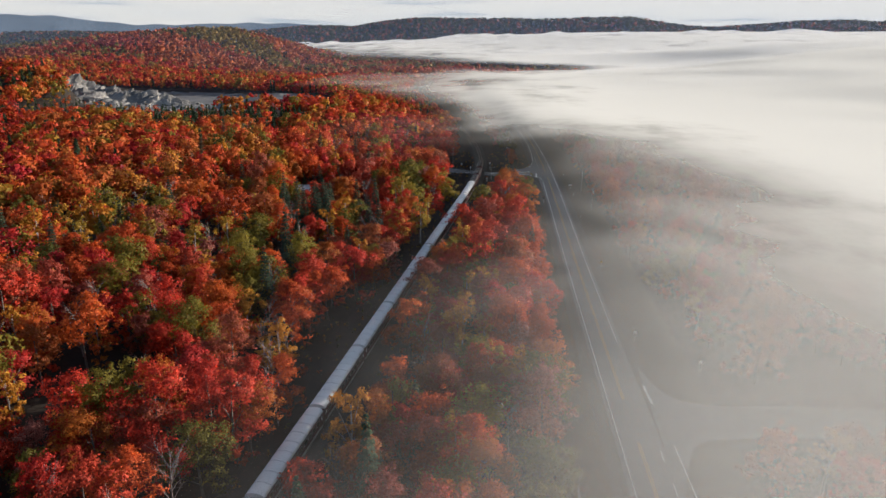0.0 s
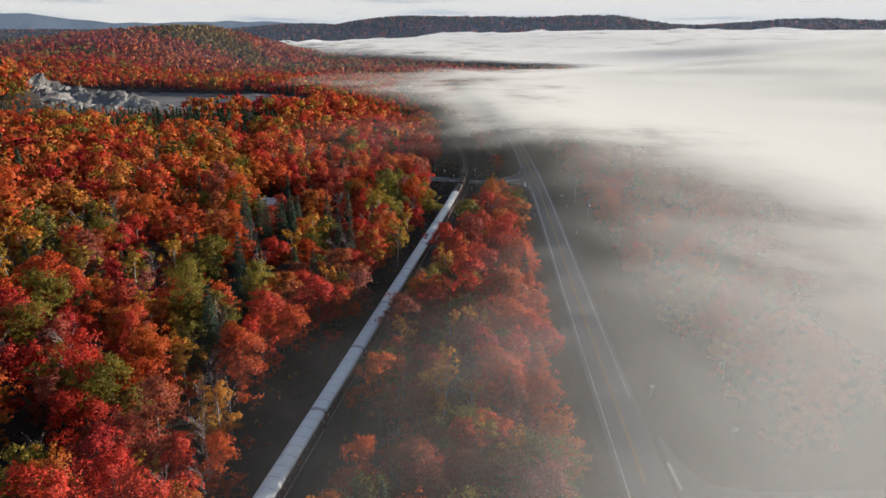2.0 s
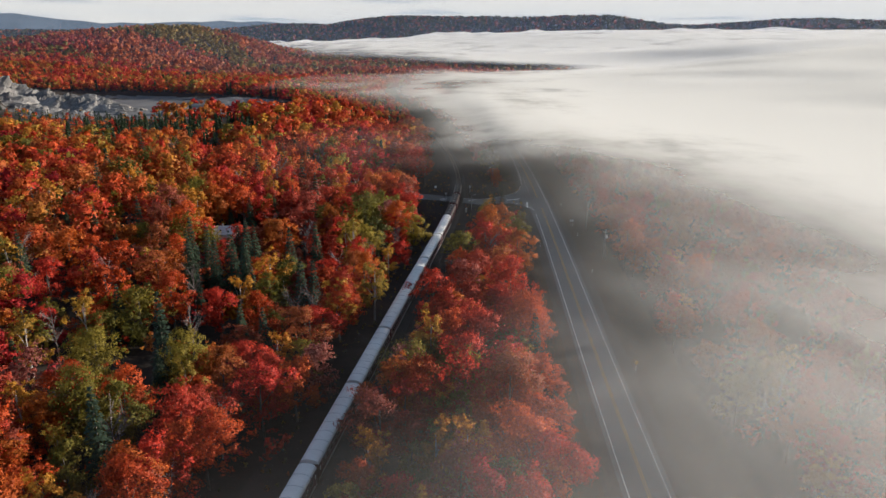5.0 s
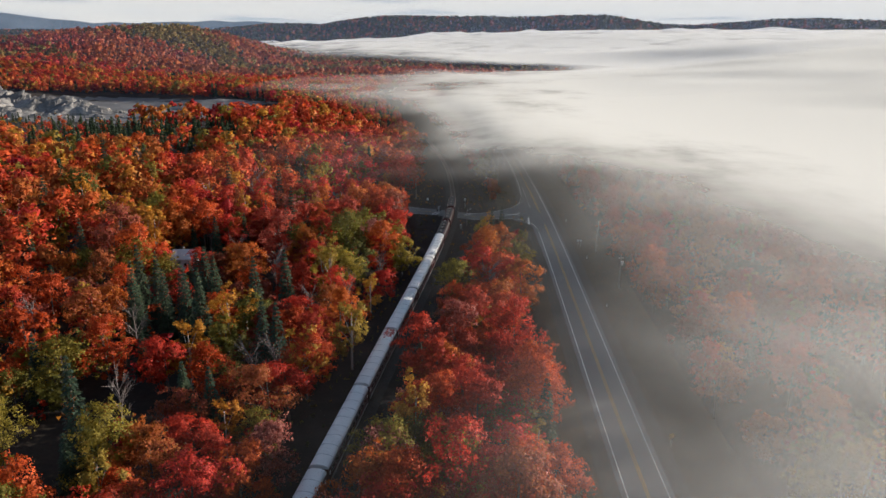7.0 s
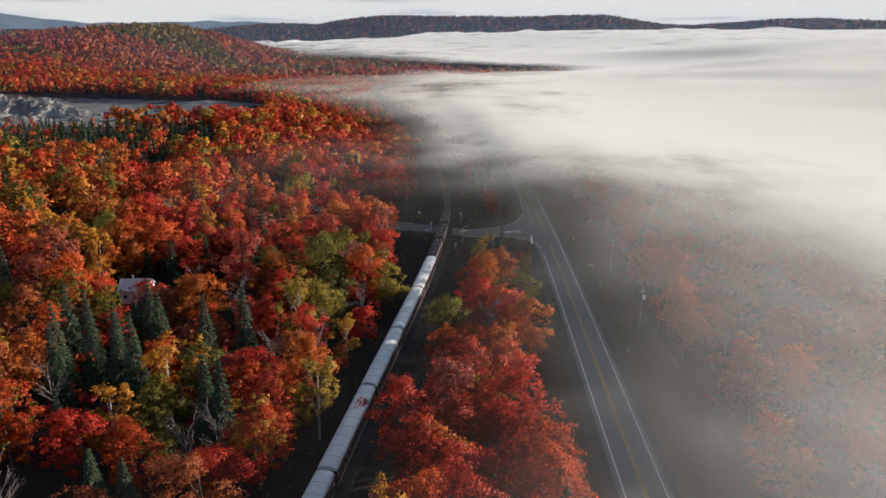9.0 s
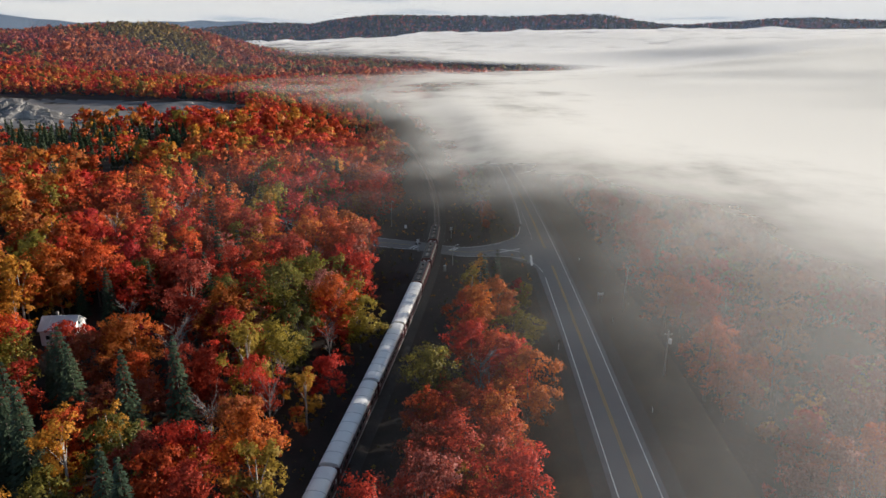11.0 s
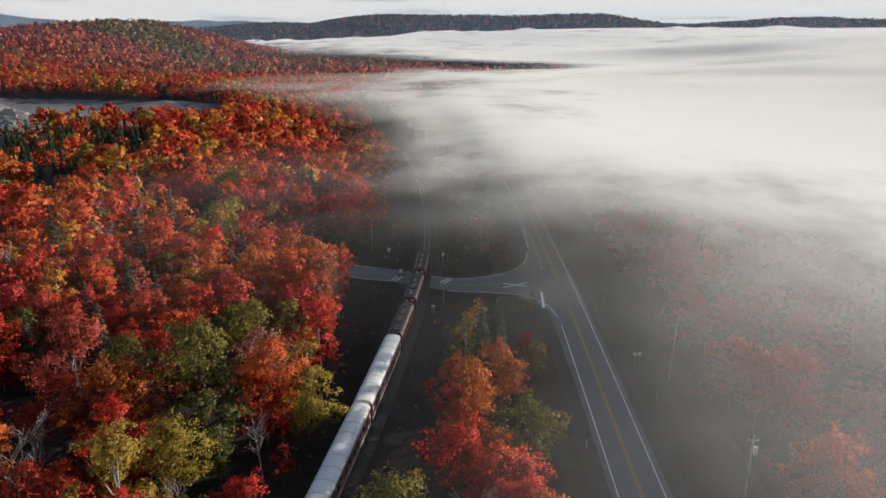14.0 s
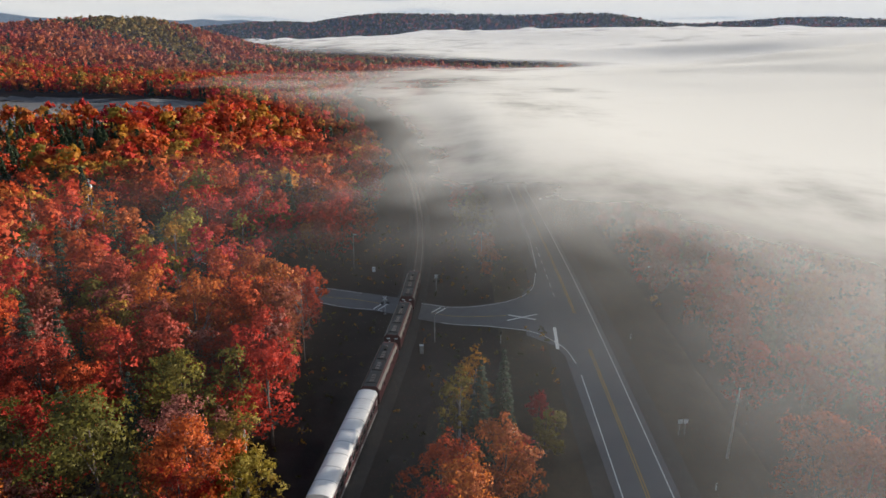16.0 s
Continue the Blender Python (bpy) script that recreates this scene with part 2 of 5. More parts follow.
def part(name, bm, mat, parent, label=""):
    """Links a bmesh (or a mesh) as one object under a thing or a part."""
    if isinstance(bm, bpy.types.Mesh):
        me = bm
    else:
        me = bpy.data.meshes.new(name)
        bm.normal_update()
        bm.to_mesh(me)
        bm.free()
        me.materials.append(mat)
    ob = new(name, me)
    ob.parent = parent
    return tagged(ob, label)


def box(bm, x0, y0, z0, x1, y1, z1, bevel=0.0):
    """Adds a box to bm, its edges rounded by bevel."""
    r = bmesh.ops.create_cube(bm, size=1.0)
    vs = r["verts"]
    bmesh.ops.scale(bm, vec=(x1 - x0, y1 - y0, z1 - z0), verts=vs)
    bmesh.ops.translate(bm, vec=((x0 + x1) / 2, (y0 + y1) / 2, (z0 + z1) / 2), verts=vs)
    if bevel:
        es = list({e for v in vs for e in v.link_edges})
        bmesh.ops.bevel(bm, geom=es, offset=bevel, segments=2, affect="EDGES", profile=0.5)
    return bm


def boxed(*a, **k):
    return box(bmesh.new(), *a, **k)


def tube(bm, a, b, r0, r1=None, n=8):
    """Adds a tapered round bar from a to b."""
    a, b = Vector(a), Vector(b)
    r1 = r0 if r1 is None else r1
    m = Matrix.Translation((a + b) / 2) @ (b - a).to_track_quat("Z", "Y").to_matrix().to_4x4()
    bmesh.ops.create_cone(bm, cap_ends=True, segments=n, radius1=r0, radius2=r1, depth=(b - a).length, matrix=m)
    return bm


def empty(name, m, label, category, group=""):
    e = new(name)
    e.empty_display_size = 0.3
    e.matrix_basis = m
    return tagged(e, label, category, group)


# ---- the lie of the land ----
TRACK_Y = [-480, -400, -252, -180, -121, -63, -15, 12, 43, 78, 117, 170, 240, 330, 480]
TRACK_X = [-76.5, -70.5, -60.8, -56.4, -52.8, -48.9, -46.6, -46.3, -47.7, -51.2, -56.8, -67, -83, -108, -155]
ROAD_Y = [-480, -265, -155, -57, 0, 40, 90, 150, 260, 420, 640, 1000]
ROAD_X = [5.5, -1.6, -6.0, -9.2, -11.6, -13.9, -17.3, -22.4, -37, -66, -115, -205]


def smooth_line(ys, xs):
    """x along a smooth line through the knots, as a function of y."""
    fine = np.arange(ys[0], ys[-1] + 1, 4.0)
    c = np.interp(fine, ys, xs)
    for _ in range(3):
        c = np.convolve(np.pad(c, 4, mode="reflect", reflect_type="odd"), np.ones(9) / 9, mode="valid")
    return lambda y: np.interp(y, fine, c)


track_x, road_x = smooth_line(TRACK_Y, TRACK_X), smooth_line(ROAD_Y, ROAD_X)
SIDE_X = [-220, -130, -75, -63, -52, -46, -39, -31, -24, -14, 0]
SIDE_Y = [95, 52, 18.5, 15.2, 12, 9.8, 6.6, 5.0, 2.5, -0.5, -3]


def side_y(x):
    return np.interp(x, SIDE_X, SIDE_Y)


def step(a, b, v):
    t = np.clip((v - a) / (b - a), 0, 1)
    return t * t * (3 - 2 * t)


def wave(x, y, size, seed=0.0):
    """Cheap smooth wander between -1 and 1."""
    a = x / size + seed * 1.7
    b = y / size - seed * 2.3
    return (np.sin(a + 1.3 * np.sin(b * 0.8 + seed)) + np.sin(b * 1.1 + 1.7 * np.sin(a * 0.7 - seed)) + np.sin((a + b) * 0.63 + seed)) / 3


RIDGE_U = [-1.20, -0.80, -0.60, -0.41, -0.37, -0.33, -0.29, -0.25, -0.20, -0.14, -0.09, -0.03, 0.02, 0.09, 0.14, 0.18, 0.22, 0.26, 0.31, 0.36, 0.43, 0.50, 0.60, 0.80, 1.2]
RIDGE_H = [h - 9 for h in [90, 90, 85, 88, 98, 112, 118, 110, 136, 148, 144, 146, 142, 150, 153, 132, 112, 106, 114, 130, 136, 126, 120, 110, 100]]


def ground_z(x, y):
    """Height of the ground."""
    x, y = np.asarray(x, float), np.asarray(y, float)
    tx, rx = track_x(y), road_x(y)
    f = np.clip((x - tx - 7) / np.maximum(rx - 7 - tx - 7, 1.0), 0, 1)
    near = np.where(x < tx + 7, -3.2, -3.2 + 3.0 * step(0, 1, f))
    near = np.where(x > rx + 7, -0.2 - 1.6 * step(8, 60, x - rx), near)
    u = tx - x
    left = 7.5 * step(18, 130, u) + 1.6 * wave(x, y, 37, 1.0) * step(20, 80, u)
    near = np.where(u > 0, near + left, near)
    z = near
    flat = 1 - step(150, 420, y)
    wide = 2.5 * wave(x, y, 140, 3.0) * step(60, 300, np.abs(x + 30))
    z = z * (0.35 + 0.65 * flat) + wide
    # the long hill beyond the quarry
    dx = x + 690
    hill = 70 * np.exp(-0.5 * (dx / np.where(dx > 0, 115, 330)) ** 2 - 0.5 * ((y - 1120) / 300) ** 2)
    z = z + hill * (1 + 0.06 * wave(x, y, 90, 5.0))
    z = z + 30 * np.exp(-((x + 520) / 70) ** 2 - ((y - 300) / 95) ** 2)
    # the ridge at the horizon
    ub = (x + 27) / np.maximum(y + 300, 400)
    top = np.interp(ub, RIDGE_U, RIDGE_H)
    z = z + top * np.exp(-0.5 * ((y - 3150) / np.where(y < 3150, 480, 700)) ** 2) * (1 + 0.02 * wave(x, y, 60, 2.0))
    # quarry floor, cut flat
    q = quarry(x, y)
    return z * (1 - q) + 0.5 * q


def quarry(x, y):
    """1 on the quarry floor, 0 outside it."""
    a = (x + 375) / 150
    b = (y - 345 - 0.35 * (-(x + 375)) * 0.6) / 105
    r = np.sqrt(a * a + b * b) + 0.12 * wave(x, y, 30, 4.0)
    return 1 - step(0.85, 1.05, r)


def ground_mesh():
    def lines(lo, hi, centre, fine, grow):
        out, v, s = [centre], centre, fine
        while v < hi:
            v += s
            s *= grow
            out.append(min(v, hi))
        v, s = centre, fine
        while v > lo:
            v -= s
            s *= grow
            out.insert(0, max(v, lo))
        return np.array(out)
    xs, ys = lines(-4600, 4600, -30.0, 2.5, 1.022), lines(-900, 4700, -60.0, 3.0, 1.018)
    X, Y = np.meshgrid(xs, ys)
    Z = ground_z(X, Y)
    # ground dips under road and rails, which lie on it
    v = np.stack([X.ravel(), Y.ravel(), Z.ravel()], 1)
    nx, ny = len(xs), len(ys)
    i = (np.arange(ny - 1)[:, None] * nx + np.arange(nx - 1)).ravel()
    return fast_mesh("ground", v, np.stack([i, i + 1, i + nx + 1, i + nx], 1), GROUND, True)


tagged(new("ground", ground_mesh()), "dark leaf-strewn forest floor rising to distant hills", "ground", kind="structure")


def horizon():
    """The bright sky low over the horizon, and two mountain lines glowing in haze blue, all some 4.6 km off."""
    a = np.radians(np.linspace(-62, 60, 90))
    v, f = [], []
    for k, t in enumerate(a):
        v += [(-28 + 4680 * math.sin(t), -240 + 4680 * math.cos(t), z) for z in (-60, 420)]
        if k:
            f.append((2 * k - 2, 2 * k, 2 * k + 1, 2 * k - 1))
    tagged(new("backdrop_sky", mesh_of("backdrop_sky", v, f, SKY_GLOW)), "pale cream morning sky with faint grey streaks", "sky", kind="structure")
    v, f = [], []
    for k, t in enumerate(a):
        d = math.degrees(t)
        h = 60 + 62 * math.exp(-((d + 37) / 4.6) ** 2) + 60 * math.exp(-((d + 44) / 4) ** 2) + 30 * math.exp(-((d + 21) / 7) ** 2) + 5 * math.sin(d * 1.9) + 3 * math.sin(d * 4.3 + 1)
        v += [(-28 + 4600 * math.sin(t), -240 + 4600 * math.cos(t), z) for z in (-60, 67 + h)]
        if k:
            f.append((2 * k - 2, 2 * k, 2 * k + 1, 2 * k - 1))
    tagged(new("backdrop_mountains", mesh_of("backdrop_mountains", v, f, FAR_HAZE_GLOW)), "mountains on the far horizon, blue haze in their glowing colour", "mountains", kind="structure")


horizon()


def strip(name, left, right, mat, z, n=1):
    """A band between two polylines of (x, y), with z as a function of the place."""
    left, right = np.array(left, float), np.array(right, float)
    rows = [left + (right - left) * k / n for k in range(n + 1)]
    v = np.concatenate([np.column_stack([r, [z(a, b) for a, b in r]]) for r in rows])
    m = len(left)
    f = [(k * m + i, (k + 1) * m + i, (k + 1) * m + i + 1, k * m + i + 1) for k in range(n) for i in range(m - 1)]
    return mesh_of(name, v, f, mat, True)


def lay(x, y):
    """Height of the paving: a little above the ground."""
    return float(ground_z(x, y)) + 0.22


# ---- highway, side road, markings ----
ROAD_EDGE = 4.0


def highway():
    ys = np.concatenate([np.arange(-470, 300, 6.0), np.arange(300, 1000, 20.0)])
    c = road_x(ys)
    w = ROAD_EDGE + np.interp(ys, [-60, -15, 40, 95], [0, 0.8, 0.9, 0])
    l, r = np.column_stack([c - w, ys]), np.column_stack([c + ROAD_EDGE, ys])
    road = tagged(new("road_highway", strip("road_highway", l, r, ASPHALT, lay, 3)),
                  "grey two-lane asphalt highway running past the forest", "road", kind="structure")
    for side, (a, b) in (("shoulder", (l - (2.6, 0), l)), ("shoulder", (r, r + (2.6, 0)))):
        tagged(new("road_shoulder", strip(side, a, b, SHOULDER, lambda x, y: lay(x, y) - 0.05)), "gravel shoulder beside the asphalt", "shoulder", kind="structure")
    for a, b in ((l - (11, 0), l - (2.6, 0)), (r + (2.6, 0), r + (13, 0))):
        tagged(new("verge", strip("verge", a, b, ROAD_VERGE, lambda x, y: float(ground_z(x, y)) + 0.10, 3)), "mown dry grass verge beside the highway", "verge", kind="structure")
    return road


def corner(points, n=8):
    """A smooth curve through the corner points (Catmull-Rom)."""
    p = [np.array(q, float) for q in points]
    p = [2 * p[0] - p[1], *p, 2 * p[-1] - p[-2]]
    out = []
    for a, b, c, d in zip(p, p[1:], p[2:], p[3:]):
        for t in np.linspace(0, 1, n, endpoint=False):
            out.append(0.5 * (2 * b + (c - a) * t + (2 * a - 5 * b + 4 * c - d) * t * t + (3 * b - a - 3 * c + d) * t ** 3))
    return np.array(out + [p[-2]])


SOUTH = corner([(-170, 67), (-130, 48.5), (-71, 13.2), (-53.4, 7.6), (-46, 4.6), (-39, 1.9), (-31, -1.6), (-26.2, -4.6), (-20, -8.6), (-15.6, -14.6), (-14.0, -21)])
NORTH = corner([(-174, 75), (-134, 56.5), (-75, 22.8), (-66, 19.6), (-51.5, 15.2), (-46, 12.9), (-39, 10.6), (-30, 8.8), (-24.2, 9.4), (-19.9, 15), (-18.4, 26)])


def painted(name, points, width, mat, parent=None, z=0.0):
    """A painted line along points, lying on the paving."""
    p = np.array(points, float)
    t = np.gradient(p, axis=0)
    t /= np.maximum(np.hypot(*t.T)[:, None], 1e-6)
    n = np.column_stack([-t[:, 1], t[:, 0]]) * width / 2
    me = strip(name, p + n, p - n, mat, lambda x, y: lay(x, y) + 0.03 + z)
    return part(name, me, mat, parent)


road = highway()
side = tagged(new("road_side", strip("road_side", SOUTH + (0.6, -0.6) * np.array(1.0), NORTH + (0.3, 0.6) * np.array(1.0), ASPHALT, lambda x, y: lay(x, y) + 0.006, 3)),
              "asphalt side road meeting the highway across the railway", "road", kind="structure")
# fill of the junction between the flares
tagged(new("road_junction", strip("road_junction", [(-22, -9.2), (-17, -14), (-13.6, -24), (-9, -24)], [(-22, 13), (-18.6, 20), (-17.6, 30), (-12, 30)], ASPHALT, lambda x, y: lay(x, y) + 0.012, 4)),
       "asphalt apron of the road junction", "road", kind="structure")

tagged(new("road_east", strip("road_east", corner([(2.0, -220), (4.2, -229), (8, -234.2), (16, -235), (30, -232.5), (60, -229)]), corner([(2.0, -266), (5.6, -254), (9, -248.5), (17, -246), (31, -243.5), (61, -240)]), ASPHALT, lambda x, y: lay(x, y) + 0.012, 4)),
       "asphalt side road leaving the highway into the mist", "road", kind="structure")
ys = np.arange(-470, -20, 5.0)
painted("edge_line", np.column_stack([road_x(ys) - 3.1, ys]), 0.17, ROAD_WHITE, road)
ys = np.arange(-208, 700, 5.0)
painted("edge_line", np.column_stack([road_x(ys) + 3.1, ys]), 0.17, ROAD_WHITE, road)
ys = np.arange(-470, -247, 5.0)
painted("edge_line", np.column_stack([road_x(ys) + 6.0, ys]), 0.17, ROAD_WHITE, road)
ys = np.arange(30, 700, 5.0)
painted("edge_line", np.column_stack([road_x(ys) - np.interp(ys, [30, 52, 100], [4.6, 3.6, 3.0]), ys]), 0.17, ROAD_WHITE, road)
for a, b in ((-470, -247), (-235, -14), (2, 640)):
    ys = np.arange(a, b, 4.0)
    for off in (-0.17, 0.17):
        painted("centre_line", np.column_stack([road_x(ys) + off, ys]), 0.12, ROAD_YELLOW, road)
painted("edge_line", SOUTH[40:], 0.17, ROAD_WHITE, side, 0.012)
painted("edge_line", NORTH[40:], 0.17, ROAD_WHITE, side, 0.012)
painted("edge_line", SOUTH[8:26], 0.16, ROAD_WHITE, side, 0.01)
painted("edge_line", NORTH[14:29], 0.16, ROAD_WHITE, side, 0.01)
mid = (SOUTH + NORTH) / 2
painted("centre_line", mid[6:29], 0.14, ROAD_YELLOW, side, 0.01)
painted("centre_line", mid[41:60], 0.14, ROAD_YELLOW, side, 0.01)
painted("stop_line", [(-16.7, -15.4), (-16.5, -5.6)], 0.6, ROAD_WHITE, side, 0.014)
painted("crossing_mark", [(-25.3, 1.4), (-19.9, -2.2)], 0.45, ROAD_WHITE, side, 0.09)
painted("crossing_mark", [(-25.6, -1.4), (-19.5, 0.6)], 0.45, ROAD_WHITE, side, 0.10)
for y in np.arange(11, 47, 5.6):
    painted("lane_dash", [(np.interp(y, [11, 47], [-15.2, -17.0]), y), (np.interp(y + 3, [11, 47], [-15.2, -17.0]), y + 3)], 0.13, ROAD_WHITE, road, 0.012)
for p, q in (((-53.2, 7.9), (-51.6, 11.4)), ((-54.3, 8.2), (-52.7, 11.8)), ((-38.7, 9.9), (-40.4, 6.9)), ((-39.8, 10.2), (-41.5, 7.2))):
    painted("stop_line", [p, q], 0.4, ROAD_WHITE, side, 0.012)
for y in (-252, -261, -270):
    painted("lane_dash", [(road_x(y) + 3.3, y - 3), (road_x(y) + 3.3, y)], 0.14, ROAD_WHITE, road)
painted("stop_line", [(road_x(-236) + 5.2, -236), (road_x(-230) + 4.9, -229)], 0.5, ROAD_WHITE, road)

# ---- railway ----
def track_point(y, off=0.0):
    d = np.array([track_x(y + 1) - track_x(y - 1), 2.0])
    d /= np.hypot(*d)
    return np.array([track_x(y) + d[1] * off, y - d[0] * off]), math.degrees(math.atan2(-d[0], d[1]))


RAIL_Z = -2.62
ys = np.arange(-470, 440, 5.0)
ctr = np.array([track_point(y)[0] for y in ys])
side_of = lambda off: np.array([track_point(y, off)[0] for y in ys])
z_under = lambda x, y: float(ground_z(x, y)) + 0.05
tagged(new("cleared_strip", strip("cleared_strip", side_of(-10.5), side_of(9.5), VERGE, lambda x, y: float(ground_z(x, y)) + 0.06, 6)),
       "cleared ground beside the railway, darkened for scrub shade", "ground", kind="structure")
v, f = [], []
prof = [(-3.6, 0.0), (-1.7, 0.38), (1.7, 0.38), (3.6, 0.0)]
for i, y in enumerate(ys):
    for off, dz in prof:
        p = track_point(y, off)[0]
        v.append((*p, (RAIL_Z - 0.52 + dz) if dz else -3.2))
    if i:
        f += [((i - 1) * 4 + k, (i - 1) * 4 + k + 1, i * 4 + k + 1, i * 4 + k) for k in range(3)]
ballast = tagged(new("railway_bed", mesh_of("railway_bed", v, f, BALLAST)), "dark stone ballast bed of a single railway track", "railway", kind="structure")
for off in (-0.75, 0.75):
    v, f = [], []
    for i, y in enumerate(ys):
        for o, z in ((-0.07, -0.16), (-0.036, 0.0), (0.036, 0.0), (0.07, -0.16)):
            v.append((*track_point(y, off + o)[0], RAIL_Z + z))
        if i:
            f += [((i - 1) * 4 + k, (i - 1) * 4 + k + 1, i * 4 + k + 1, i * 4 + k) for k in range(3)]
    part("rail", mesh_of("rail", v, f, RAIL), RAIL, ballast)
sleeper = mesh_of("sleeper", [(x, y, z) for z in (-0.08, 0.07) for y in (-0.12, 0.12) for x in (-1.3, 1.3)],
                  [(0, 1, 3, 2), (4, 6, 7, 5), (0, 4, 5, 1), (2, 3, 7, 6), (0, 2, 6, 4), (1, 5, 7, 3)], TIMBER)
for k in range(240):
    y = 26 + k * 0.72
    p, a = track_point(y)
    s = part("sleeper", sleeper, TIMBER, ballast)
    s.matrix_basis = pose(*p, RAIL_Z - 0.2, 0, 0, a)


# ---- train ----
def extruded(profile, y0, y1, n=1, closed=True):
    """A skin of the (x, z) profile along y, capped at both ends."""
    bm = bmesh.new()
    rings = [[bm.verts.new((x, y0 + (y1 - y0) * k / n, z)) for x, z in profile] for k in range(n + 1)]
    m = len(profile)
    for a, b in zip(rings, rings[1:]):
        for i in range(m if closed else m - 1):
            bm.faces.new((a[i], a[(i + 1) % m], b[(i + 1) % m], b[i]))
    bm.faces.new(rings[0])
    bm.faces.new(rings[-1][::-1])
    bmesh.ops.recalc_face_normals(bm, faces=bm.faces)
    return bm


def arc(w, z0, rise, n=10):
    return [(w * math.cos(math.pi * k / n), z0 + rise * math.sin(math.pi * k / n) ** 0.7) for k in range(n + 1)]


def bogie(parent, y):
    b = part("bogie", box(boxed(-1.15, y - 1.9, 0.45, -0.95, y + 1.9, 0.85, bevel=0.05), 0.95, y - 1.9, 0.45, 1.15, y + 1.9, 0.85, bevel=0.05), BLACK, parent)
    for dy in (-1.25, 1.25):
        for x in (-0.78, 0.78):
            part("wheel", tube(bmesh.new(), (x - 0.07, y + dy, 0.45), (x + 0.07, y + dy, 0.45), 0.45, n=16), RAIL, b)
    return b


def coach(m):
    """A passenger coach 25.6 m long: origin at rail level in its middle."""
    L = 12.8
    c = empty("passenger_coach", m, "maroon passenger coach with a pale grey metal roof on the railway", "railway coach", "coaches of the train")
    part("body", extruded([(-1.52, 0.95), (1.52, 0.95), (1.55, 1.5), (1.55, 3.55), (-1.55, 3.55), (-1.55, 1.5)], -L, L), MAROON, c)
    part("roof", extruded(arc(1.56, 3.52, 0.82, 14), -L + 0.02, L - 0.02, 1), ROOF_WHITE, c, "pale grey metal roof")
    for k in range(1, 9):
        y = -L + k * 2 * L / 9
        part("roof_seam", extruded(arc(1.575, 3.54, 0.825, 14), y - 0.035, y + 0.035), SILVER, c)
    for s in (-1, 1):
        part("roof_gutter", boxed(s * 1.56 - 0.05, -L, 3.46, s * 1.56 + 0.05, L, 3.56), SILVER, c)
        part("letter_board", boxed(s * 1.553 - 0.01, -L + 0.3, 3.05, s * 1.553 + 0.01, L - 0.3, 3.38), MAROON, c)
        part("skirt", boxed(s * 1.50 - 0.04, -L + 0.2, 0.62, s * 1.50 + 0.04, L - 0.2, 1.18, bevel=0.02), SILVER, c, "grey skirt panel")
        for k in range(11):
            y = -10.2 + k * 2.04
            w = part("window", boxed(s * 1.555 - 0.02, y - 0.72, 2.05, s * 1.555 + 0.02, y + 0.72, 2.92, bevel=0.015), GLASS, c)
            part("window_frame", boxed(s * 1.556 - 0.01, y - 0.79, 1.98, s * 1.556 + 0.01, y + 0.79, 2.99), SILVER, w)
        for y in (-12.0, 12.0):
            d = part("door", boxed(s * 1.545 - 0.02, y - 0.42, 1.0, s * 1.545 + 0.02, y + 0.42, 3.1, bevel=0.01), MAROON, c)
            part("door_window", boxed(s * 1.57 - 0.01, y - 0.22, 2.15, s * 1.57 + 0.01, y + 0.22, 2.85), WHITE_PAINT, d)
    for s in (-1, 1):
        part("gangway", boxed(-0.62, s * (L + 0.2) - 0.26, 1.0, 0.62, s * (L + 0.2) + 0.26, 3.4, bevel=0.06), BLACK, c, "black rubber gangway bellows")
        part("coupler", boxed(-0.15, s * (L + 0.25) - 0.25, 0.7, 0.15, s * (L + 0.25) + 0.25, 0.95), BLACK, c)
        bogie(c, s * 8.8)
    part("underframe", boxed(-1.1, -6.0, 0.5, 1.1, 6.0, 0.96, bevel=0.05), BLACK, c)
    return c


